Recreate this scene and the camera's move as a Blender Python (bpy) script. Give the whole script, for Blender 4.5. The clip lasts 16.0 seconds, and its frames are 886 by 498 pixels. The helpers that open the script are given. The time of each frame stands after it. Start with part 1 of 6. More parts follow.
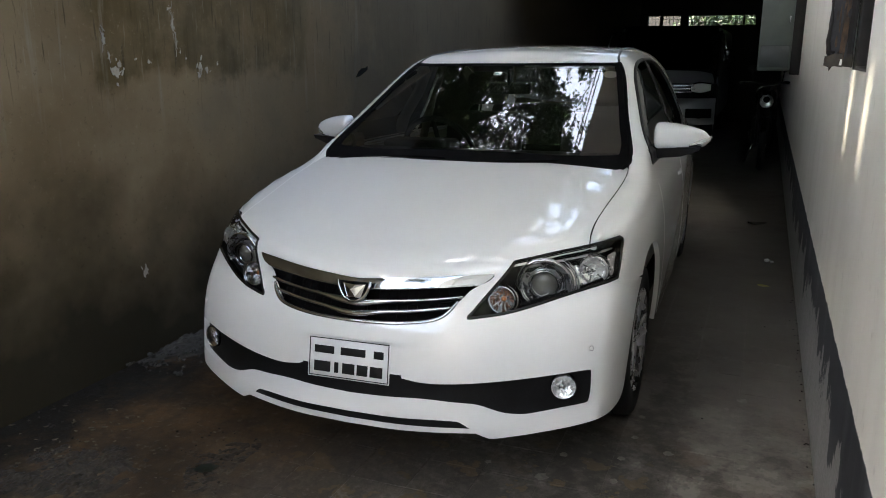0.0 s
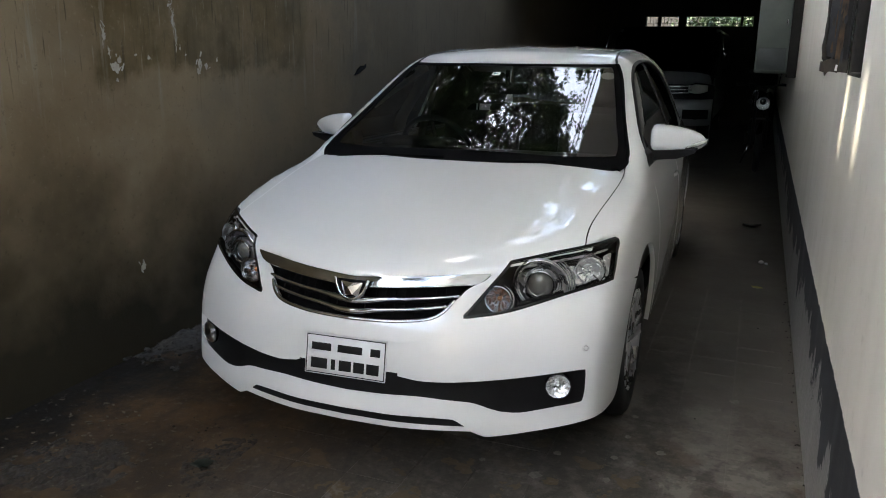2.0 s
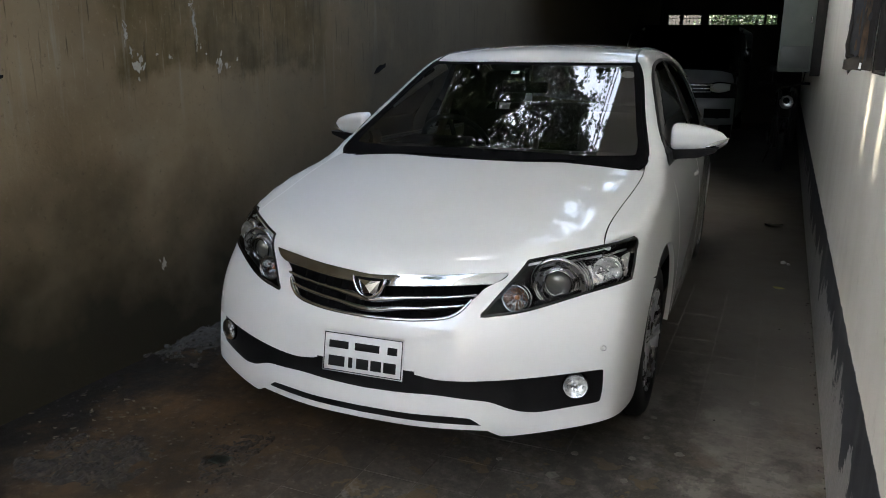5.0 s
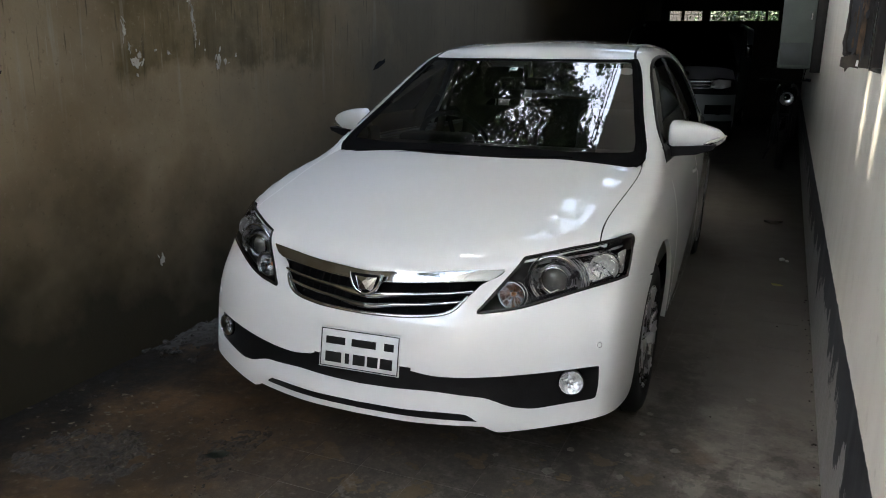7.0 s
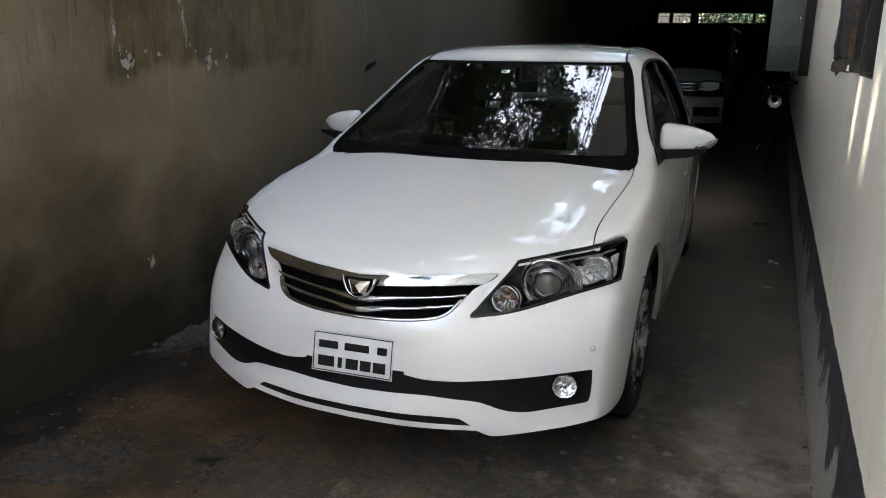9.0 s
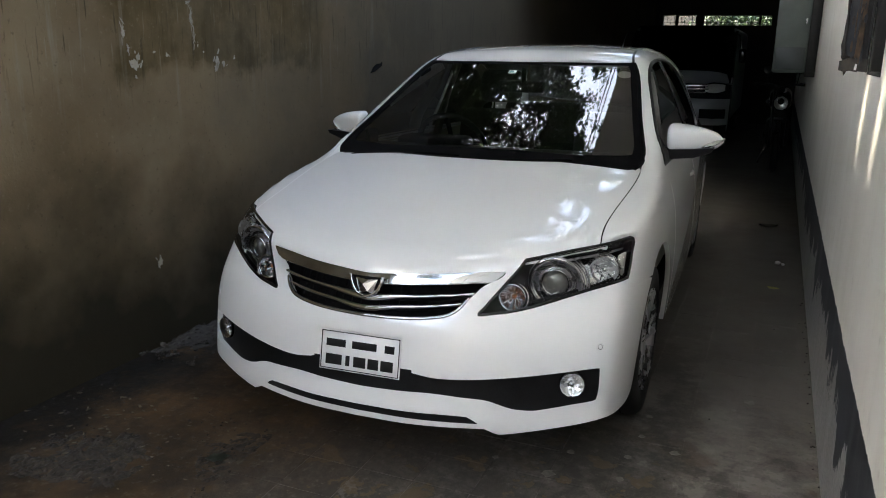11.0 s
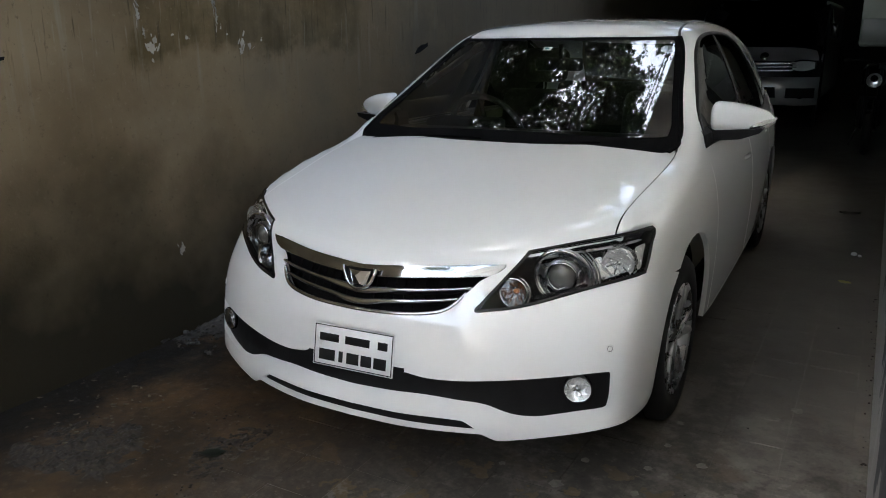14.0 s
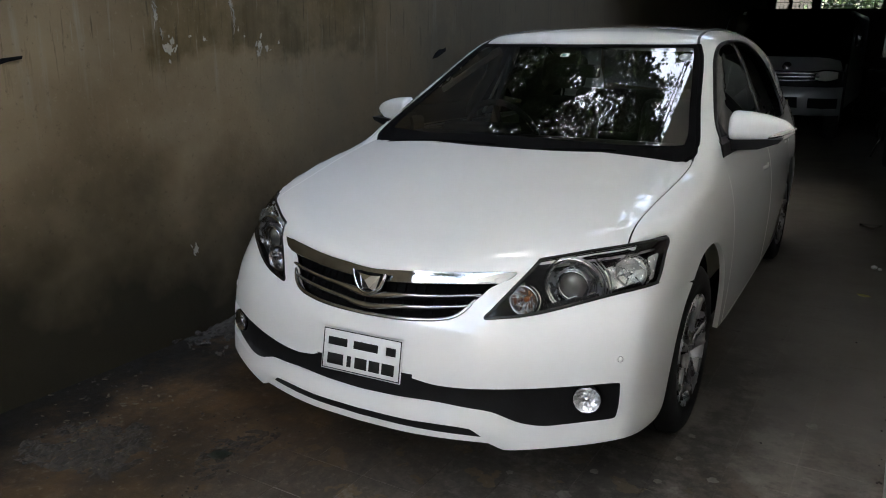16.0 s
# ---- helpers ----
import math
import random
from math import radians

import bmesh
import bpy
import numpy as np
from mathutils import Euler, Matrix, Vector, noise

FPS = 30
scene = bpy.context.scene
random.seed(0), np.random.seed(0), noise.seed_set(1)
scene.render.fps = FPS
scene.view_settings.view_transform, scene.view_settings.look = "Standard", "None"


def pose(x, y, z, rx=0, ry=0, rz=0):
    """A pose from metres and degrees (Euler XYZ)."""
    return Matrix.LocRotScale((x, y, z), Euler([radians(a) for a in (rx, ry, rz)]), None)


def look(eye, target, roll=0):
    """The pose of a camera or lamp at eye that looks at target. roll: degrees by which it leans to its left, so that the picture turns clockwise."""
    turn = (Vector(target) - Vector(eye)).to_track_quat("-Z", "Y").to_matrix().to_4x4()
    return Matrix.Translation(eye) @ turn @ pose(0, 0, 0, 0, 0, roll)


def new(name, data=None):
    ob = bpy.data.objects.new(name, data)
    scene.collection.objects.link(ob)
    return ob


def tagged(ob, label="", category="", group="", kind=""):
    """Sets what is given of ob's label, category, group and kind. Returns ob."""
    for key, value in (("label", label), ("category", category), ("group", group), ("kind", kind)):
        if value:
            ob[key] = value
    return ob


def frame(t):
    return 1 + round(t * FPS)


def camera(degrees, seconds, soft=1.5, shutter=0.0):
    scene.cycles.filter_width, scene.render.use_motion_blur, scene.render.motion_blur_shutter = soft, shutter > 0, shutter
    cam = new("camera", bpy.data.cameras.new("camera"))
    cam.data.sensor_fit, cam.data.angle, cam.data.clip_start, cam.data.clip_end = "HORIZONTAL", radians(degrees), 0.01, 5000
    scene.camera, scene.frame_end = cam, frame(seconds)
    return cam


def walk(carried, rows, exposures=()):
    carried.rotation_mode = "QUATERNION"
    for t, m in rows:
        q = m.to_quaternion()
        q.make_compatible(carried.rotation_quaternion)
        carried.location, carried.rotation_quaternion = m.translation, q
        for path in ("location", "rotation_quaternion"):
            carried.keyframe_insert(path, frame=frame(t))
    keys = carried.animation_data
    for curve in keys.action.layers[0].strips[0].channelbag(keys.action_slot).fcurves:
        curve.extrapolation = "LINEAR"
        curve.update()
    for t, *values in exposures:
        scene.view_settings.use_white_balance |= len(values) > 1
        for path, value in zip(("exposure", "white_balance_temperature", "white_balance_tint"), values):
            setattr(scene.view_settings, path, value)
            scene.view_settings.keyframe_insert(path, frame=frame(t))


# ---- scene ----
cam = camera(58.59, 16.0, soft=1.0)
# seconds, place, yaw, pitch, roll
ROWS = [
    (0.0, 1.212, -2.130, 1.428, 21.81, -13.95, 0.09),
    (0.5, 1.209, -2.134, 1.429, 22.03, -14.96, 0.19),
    (1.0, 1.209, -2.142, 1.433, 21.94, -14.93, 0.44),
    (1.5, 1.211, -2.147, 1.435, 21.87, -14.99, 0.62),
    (2.0, 1.214, -2.150, 1.440, 21.48, -14.15, 0.83),
    (2.5, 1.215, -2.153, 1.438, 21.58, -14.18, 0.91),
    (3.0, 1.212, -2.159, 1.439, 21.56, -14.05, 0.86),
    (3.5, 1.206, -2.158, 1.439, 21.62, -14.03, 0.96),
    (4.0, 1.210, -2.149, 1.439, 22.66, -14.28, 0.88),
    (6.5, 1.233, -2.145, 1.437, 23.07, -14.19, 0.70),
    (7.0, 1.236, -2.145, 1.443, 23.02, -14.54, 0.82),
    (7.5, 1.232, -2.149, 1.449, 22.72, -14.62, 0.79),
    (8.0, 1.223, -2.143, 1.444, 22.46, -14.62, 1.20),
    (8.5, 1.219, -2.143, 1.453, 22.16, -14.55, 1.06),
    (11.0, 1.214, -2.156, 1.438, 22.54, -14.27, 1.00),
    (11.5, 1.206, -2.148, 1.437, 24.01, -14.53, 0.21),
    (12.0, 1.191, -2.128, 1.425, 24.12, -14.34, 1.00),
    (12.5, 1.225, -2.067, 1.418, 25.10, -14.98, 0.05),
    (13.0, 1.297, -1.952, 1.423, 27.01, -15.10, -0.44),
    (13.5, 1.354, -1.895, 1.416, 27.86, -15.04, -1.01),
    (14.0, 1.390, -1.857, 1.407, 29.02, -15.39, -0.24),
    (14.5, 1.410, -1.833, 1.401, 29.09, -15.75, -0.28),
    (15.0, 1.407, -1.835, 1.409, 29.18, -15.22, -0.19),
    (15.5, 1.403, -1.835, 1.407, 30.20, -14.79, -0.02),
    (16.0, 1.399, -1.831, 1.406, 30.31, -15.05, 0.50),
]
walk(cam, [(t, pose(x, y, z, 90 + pitch, 0, yaw) @ pose(0, 0, 0, 0, 0, roll)) for t, x, y, z, yaw, pitch, roll in ROWS], exposures=((0.0, 3.57, 6220, 4),))

# ---- sky, sun, exposure ----
world = bpy.data.worlds.new("sky")
scene.world = world
world.use_nodes = True
wn = world.node_tree
sky = wn.nodes.new("ShaderNodeTexSky")
sky.sky_type, sky.sun_disc = "NISHITA", False
sky.sun_elevation, sky.sun_rotation = radians(60), radians(246.5)
sky.air_density, sky.dust_density = 1.0, 9.0
wn.links.new(sky.outputs[0], wn.nodes["Background"].inputs[0])
wn.nodes["Background"].inputs[1].default_value = 0.15
sun = new("sun", bpy.data.lights.new("sun", "SUN"))
sun.data.energy, sun.data.angle, sun.data.color = 1.1, radians(2.8), (1, 0.86, 0.66)
sun.matrix_world = look((-0.46, -0.20, 0.87), (0, 0, 0))


# ---- materials ----
def shader(name):
    m = bpy.data.materials.new(name)
    m.use_nodes = True
    n = m.node_tree.nodes
    return m, n, m.node_tree.links, n["Principled BSDF"]


def noise_at(n, l, scale, detail=4.0, rough=0.55, stretch=None):
    geo = n.new("ShaderNodeNewGeometry")
    tex = n.new("ShaderNodeTexNoise")
    tex.inputs["Scale"].default_value, tex.inputs["Detail"].default_value, tex.inputs["Roughness"].default_value = scale, detail, rough
    if stretch:
        mp = n.new("ShaderNodeMapping")
        mp.inputs["Scale"].default_value = stretch
        l.new(geo.outputs["Position"], mp.inputs[0])
        l.new(mp.outputs[0], tex.inputs["Vector"])
    else:
        l.new(geo.outputs["Position"], tex.inputs["Vector"])
    return tex.outputs["Fac"]


def ramp(n, l, fac, lo, hi, a=0.0, b=1.0):
    r = n.new("ShaderNodeMapRange")
    r.inputs["From Min"].default_value, r.inputs["From Max"].default_value = lo, hi
    r.inputs["To Min"].default_value, r.inputs["To Max"].default_value = a, b
    l.new(fac, r.inputs["Value"])
    return r.outputs[0]


def blend(n, l, fac, a, b, mode="MIX"):
    m = n.new("ShaderNodeMix")
    m.data_type, m.blend_type = "RGBA", mode
    for s, v in ((m.inputs[0], fac), (m.inputs[6], a), (m.inputs[7], b)):
        if isinstance(v, (tuple, list)):
            s.default_value = (*v, 1) if len(v) == 3 else v
        elif isinstance(v, (int, float)):
            s.default_value = v
        else:
            l.new(v, s)
    return m.outputs[2]


def sums(n, l, op, a, b):
    m = n.new("ShaderNodeMath")
    m.operation = op
    for s, v in ((m.inputs[0], a), (m.inputs[1], b)):
        if isinstance(v, (int, float)):
            s.default_value = v
        else:
            l.new(v, s)
    return m.outputs[0]


def bumped(n, l, b, height, strength, distance=0.01):
    bp = n.new("ShaderNodeBump")
    bp.inputs["Strength"].default_value, bp.inputs["Distance"].default_value = strength, distance
    l.new(height, bp.inputs["Height"])
    l.new(bp.outputs[0], b.inputs["Normal"])


def surface(name, dark, light, scale=8.0, rough=0.6, spread=0.1, bump=0.15, metal=0.0, coat=0.0, fine=90.0, spec=0.5):
    """A plain material with colour that varies at two scales, and fine relief."""
    m, n, l, b = shader(name)
    big, small = noise_at(n, l, scale), noise_at(n, l, fine, 3)
    c = blend(n, l, ramp(n, l, big, 0.3, 0.7), dark, light)
    c = blend(n, l, ramp(n, l, small, 0.35, 0.75, 0, 0.35), c, dark)
    l.new(c, b.inputs["Base Color"])
    l.new(ramp(n, l, big, 0.3, 0.7, rough - spread, rough + spread), b.inputs["Roughness"])
    b.inputs["Metallic"].default_value, b.inputs["Coat Weight"].default_value = metal, coat
    b.inputs["Coat Roughness"].default_value, b.inputs["Specular IOR Level"].default_value = 0.03, spec
    if bump:
        bumped(n, l, b, small, bump, 0.003)
    return m


def pane(name, tint, ior=1.5, through=1.0):
    """Thin glass: what is behind it, tinted, under a Fresnel gloss."""
    m, n, l, b = shader(name)
    n.remove(b)
    clear, gloss, mix, fres = n.new("ShaderNodeBsdfTransparent"), n.new("ShaderNodeBsdfGlossy"), n.new("ShaderNodeMixShader"), n.new("ShaderNodeFresnel")
    clear.inputs[0].default_value = (*tint, 1)
    gloss.inputs["Roughness"].default_value = 0.0
    gloss.inputs["Color"].default_value = (1, 1, 1, 1)
    fres.inputs[0].default_value = ior
    l.new(fres.outputs[0], mix.inputs[0])
    l.new(clear.outputs[0], mix.inputs[1])
    l.new(gloss.outputs[0], mix.inputs[2])
    l.new(mix.outputs[0], n["Material Output"].inputs[0])
    return m


def car_paint():
    m, n, l, b = shader("pearl_white_paint")
    flake, dust = noise_at(n, l, 1400, 1), noise_at(n, l, 3.5, 5)
    c = blend(n, l, ramp(n, l, flake, 0.35, 0.7), (0.745, 0.752, 0.742), (0.815, 0.82, 0.81))
    c = blend(n, l, ramp(n, l, dust, 0.45, 0.8, 0, 0.10), c, (0.60, 0.56, 0.50))
    l.new(c, b.inputs["Base Color"])
    b.inputs["Roughness"].default_value, b.inputs["Specular IOR Level"].default_value = 0.50, 0.15
    b.inputs["Coat Weight"].default_value, b.inputs["Coat Roughness"].default_value, b.inputs["Coat IOR"].default_value = 1.0, 0.004, 1.75
    return m


def rubber_like(name, c, rough, spec=0.4):
    return surface(name, c, tuple(min(1, v * 1.6 + 0.002) for v in c), 14, rough, 0.08, 0.2, fine=160, spec=spec)


PAINT = car_paint()
CHROME = surface("chrome", (0.56, 0.575, 0.60), (0.64, 0.655, 0.68), 5, 0.06, 0.03, 0, metal=1.0)
BAR_CHROME = surface("smoked_chrome", (0.36, 0.375, 0.40), (0.43, 0.445, 0.47), 5, 0.05, 0.02, 0, metal=1.0)
DIM_CHROME = surface("satin_chrome", (0.42, 0.42, 0.43), (0.55, 0.55, 0.56), 6, 0.18, 0.05, 0, metal=1.0)
SILVER = surface("silver_reflector", (0.82, 0.82, 0.82), (0.93, 0.93, 0.93), 30, 0.20, 0.08, 0.4, metal=0.85, fine=160)
BRIGHT = surface("vapour_metal_reflector", (0.70, 0.70, 0.69), (0.92, 0.92, 0.91), 60, 0.22, 0.08, 0.35, metal=0.62, coat=0.6, fine=180)
PROJECTOR = surface("projector_glass", (0.10, 0.097, 0.088), (0.20, 0.19, 0.165), 25, 0.08, 0.03, 0, coat=1.0)
ALLOY = surface("silver_alloy", (0.30, 0.30, 0.305), (0.44, 0.44, 0.45), 12, 0.28, 0.06, 0.05, metal=0.9)
BLACK = rubber_like("black_plastic", (0.004, 0.004, 0.0043), 0.45, 0.15)
MATT = rubber_like("matt_black_rubber", (0.003, 0.003, 0.0032), 0.8, 0.03)
GLOSS_BLACK = surface("gloss_black", (0.005, 0.005, 0.006), (0.008, 0.008, 0.009), 6, 0.16, 0.04, 0, spec=0.3)
DARK = rubber_like("dark_cavity", (0.004, 0.004, 0.004), 0.9, 0.05)
TYRE = rubber_like("tyre_rubber", (0.009, 0.009, 0.009), 0.8, 0.2)
GLASS = pane("windscreen_glass", (0.55, 0.565, 0.55), 2.0)
TINTED = pane("tinted_side_glass", (0.05, 0.053, 0.053), 1.3)
LENS = pane("clear_lens", (0.96, 0.965, 0.965), 1.26)
AMBER = surface("amber_bulb", (0.26, 0.075, 0.015), (0.36, 0.12, 0.03), 40, 0.3, 0.05, 0)
TRIM = surface("beige_trim", (0.10, 0.092, 0.076), (0.13, 0.12, 0.10), 10, 0.7, 0.1, 0.2)
FABRIC = surface("seat_fabric", (0.032, 0.030, 0.026), (0.05, 0.047, 0.041), 20, 0.9, 0.05, 0.4, fine=300)
DASH = rubber_like("dashboard_plastic", (0.006, 0.006, 0.007), 0.6)
PLATE = surface("white_plate", (0.70, 0.70, 0.70), (0.78, 0.78, 0.78), 12, 0.35, 0.1, 0)
INK = surface("black_ink", (0.010, 0.010, 0.010), (0.016, 0.016, 0.016), 30, 0.7, 0.1, 0, spec=0.15)


# ---- building blocks ----
def thing(name, at, label, category, group="", kind=""):
    ob = new(name)
    ob.location = at
    return tagged(ob, label, category, group, kind)


def mesh_ob(name, verts, faces, mat, normals=None, smooth=True):
    me = bpy.data.meshes.new(name)
    me.from_pydata([tuple(map(float, v)) for v in verts], [], [tuple(map(int, f)) for f in faces])
    if smooth:
        me.polygons.foreach_set("use_smooth", [True] * len(me.polygons))
    if normals is not None:
        me.normals_split_custom_set_from_vertices([tuple(map(float, v)) for v in normals])
    me.materials.append(mat)
    return new(name, me)


def under(ob, parent, label=""):
    ob.parent = parent
    if parent.parent is None:
        ob.matrix_parent_inverse = Matrix.Translation(-parent.location)
    if label:
        ob["label"] = label
    return ob


def part(name, vf, mat, parent, label="", normals=None, smooth=True):
    return under(mesh_ob(name, vf[0], vf[1], mat, normals, smooth), parent, label)


def from_bm(bm):
    bm.verts.index_update()
    out = [v.co.copy() for v in bm.verts], [[v.index for v in f.verts] for f in bm.faces]
    bm.free()
    return out


def block(lo, hi, bevel=0.0, seg=2):
    bm = bmesh.new()
    bmesh.ops.create_cube(bm, size=1)
    for v in bm.verts:
        v.co = [lo[i] + (v.co[i] + 0.5) * (hi[i] - lo[i]) for i in range(3)]
    if bevel:
        bmesh.ops.bevel(bm, geom=list(bm.edges), offset=bevel, segments=seg, profile=0.5, affect="EDGES")
    return from_bm(bm)


def joined(*vfs):
    V, F = [], []
    for v, f in vfs:
        F += [[i + len(V) for i in q] for q in f]
        V += [Vector(p) for p in v]
    return V, F


def moved(vf, m):
    return [m @ Vector(v) for v in vf[0]], vf[1]


def mirrored(vf):
    return [Vector((-v[0], v[1], v[2])) for v in vf[0]], [list(f)[::-1] for f in vf[1]]


def lathe(profile, n=40, m=Matrix()):
    """Turns (radius, height) pairs round z."""
    V, F = [], []
    for r, h in profile:
        V += [m @ Vector((r * math.cos(2 * math.pi * i / n), r * math.sin(2 * math.pi * i / n), h)) for i in range(n)]
    for k in range(len(profile) - 1):
        F += [[k * n + i, k * n + (i + 1) % n, (k + 1) * n + (i + 1) % n, (k + 1) * n + i] for i in range(n)]
    if profile[-1][0] < 1e-6 or profile[0][0] < 1e-6:
        pass
    return V, F


def tube(points, r, n=10, closed=False, flat=1.0):
    P = [Vector(p) for p in points]
    V, F = [], []
    side = None
    for i, p in enumerate(P):
        a, b = P[(i - 1) % len(P)] if closed or i else P[0], P[(i + 1) % len(P)] if closed or i < len(P) - 1 else P[-1]
        t = (b - a).normalized()
        if side is None:
            side = t.orthogonal().normalized()
        side = (side - t * side.dot(t)).normalized()
        up = t.cross(side)
        rr = r[i] if isinstance(r, (list, tuple)) else r
        V += [p + rr * (math.cos(2 * math.pi * k / n) * side + flat * math.sin(2 * math.pi * k / n) * up) for k in range(n)]
    m = len(P)
    for i in range(m if closed else m - 1):
        j = (i + 1) % m
        F += [[i * n + k, i * n + (k + 1) % n, j * n + (k + 1) % n, j * n + k] for k in range(n)]
    if not closed:
        F += [list(range(n))[::-1], list(range((m - 1) * n, m * n))]
    return V, F


def slab(pts, a, b, axis=1):
    """A prism: the outline pts (two coordinates) from a to b along the axis."""
    put = {0: lambda p, t: (t, p[0], p[1]), 1: lambda p, t: (p[0], t, p[1]), 2: lambda p, t: (p[0], p[1], t)}[axis]
    n = len(pts)
    V = [Vector(put(p, a)) for p in pts] + [Vector(put(p, b)) for p in pts]
    F = [list(range(n)), list(range(n, 2 * n))[::-1]] + [[i, n + i, n + (i + 1) % n, (i + 1) % n] for i in range(n)]
    bm = bmesh.new()
    vs = [bm.verts.new(v) for v in V]
    for f in F:
        bm.faces.new([vs[i] for i in f])
    bmesh.ops.recalc_face_normals(bm, faces=list(bm.faces))
    return from_bm(bm)



# ---- walls, ground, roof over the rear ----
def cement_wall():
    """Brown-grey plaster, water stains in its upper part, mossy and painted darker at its foot."""
    m, n, l, b = shader("stained_cement")
    geo, sep = n.new("ShaderNodeNewGeometry"), n.new("ShaderNodeSeparateXYZ")
    l.new(geo.outputs["Position"], sep.inputs[0])
    y, z = sep.outputs["Y"], sep.outputs["Z"]
    big, mid, fine = noise_at(n, l, 0.9, 5, 0.55), noise_at(n, l, 4.0, 6, 0.6), noise_at(n, l, 70, 4)
    drip = noise_at(n, l, 5.0, 5, 0.6, (1, 2.6, 0.22))
    c = blend(n, l, ramp(n, l, big, 0.38, 0.62), (0.118, 0.088, 0.049), (0.195, 0.153, 0.093))
    c = blend(n, l, ramp(n, l, mid, 0.5, 0.75, 0, 0.35), c, (0.185, 0.152, 0.100))
    # stained field above shoulder height
    wob = sums(n, l, "MULTIPLY", sums(n, l, "SUBTRACT", mid, 0.5), 0.35)
    field = sums(n, l, "MULTIPLY", ramp(n, l, sums(n, l, "ADD", z, wob), 1.28, 1.36), sums(n, l, "MULTIPLY", ramp(n, l, sums(n, l, "ADD", y, wob), 0.45, 0.56), ramp(n, l, sums(n, l, "ADD", y, wob), 2.25, 2.15)))
    c = blend(n, l, sums(n, l, "MULTIPLY", field, sums(n, l, "MULTIPLY", ramp(n, l, mid, 0.30, 0.58, 0.45, 0.95), ramp(n, l, drip, 0.35, 0.6, 0.75, 1.0))), c, (0.064, 0.045, 0.017))
    scratch = noise_at(n, l, 9.0, 4, 0.6, (1, 4.5, 0.30))
    c = blend(n, l, sums(n, l, "MULTIPLY", ramp(n, l, scratch, 0.60, 0.66, 0, 0.7), ramp(n, l, sums(n, l, "ADD", z, wob), 1.15, 1.45)), c, (0.036, 0.028, 0.014))
    c = blend(n, l, sums(n, l, "MULTIPLY", ramp(n, l, scratch, 0.36, 0.31, 0, 0.45), ramp(n, l, sums(n, l, "ADD", z, wob), 1.05, 1.45)), c, (0.20, 0.18, 0.135))
    pale = sums(n, l, "MULTIPLY", ramp(n, l, drip, 0.60, 0.72), ramp(n, l, sums(n, l, "ADD", z, wob), 0.85, 1.5))
    c = blend(n, l, sums(n, l, "MULTIPLY", pale, 0.45), c, (0.21, 0.20, 0.17))
    speck = noise_at(n, l, 38, 6, 0.7)
    c = blend(n, l, ramp(n, l, speck, 0.60, 0.70, 0, 0.55), c, (0.055, 0.042, 0.026))
    c = blend(n, l, ramp(n, l, speck, 0.30, 0.40, 0.35, 0), c, (0.21, 0.175, 0.12))
    # mossy foot, darkened further to stand in for the shade near the ground
    moss_shade = ramp(n, l, sums(n, l, "ADD", z, sums(n, l, "MULTIPLY", sums(n, l, "SUBTRACT", big, 0.5), 1.6)), 0.90, 0.26, 0, 0.95)
    c = blend(n, l, moss_shade, c, (0.017, 0.0155, 0.010))
    # shade put into the colour: dark runs near the coping, darker towards the rear
    runs = sums(n, l, "ADD", z, sums(n, l, "MULTIPLY", sums(n, l, "SUBTRACT", drip, 0.5), 1.3))
    c = blend(n, l, ramp(n, l, runs, 2.10, 2.85, 0, 0.9), c, (0.016, 0.0150, 0.011))
    rear_shade = sums(n, l, "ADD", sums(n, l, "MULTIPLY", y, 0.20), sums(n, l, "ADD", sums(n, l, "MULTIPLY", big, 1.1), sums(n, l, "MULTIPLY", mid, 0.3)))
    c = blend(n, l, ramp(n, l, rear_shade, 0.90, 1.30, 0, 0.80), c, (0.040, 0.036, 0.026))
    l.new(c, b.inputs["Base Color"])
    b.inputs["Roughness"].default_value, b.inputs["Specular IOR Level"].default_value = 0.95, 0.12
    bumped(n, l, b, sums(n, l, "ADD", mid, sums(n, l, "MULTIPLY", fine, 0.3)), 0.35, 0.010)
    return m


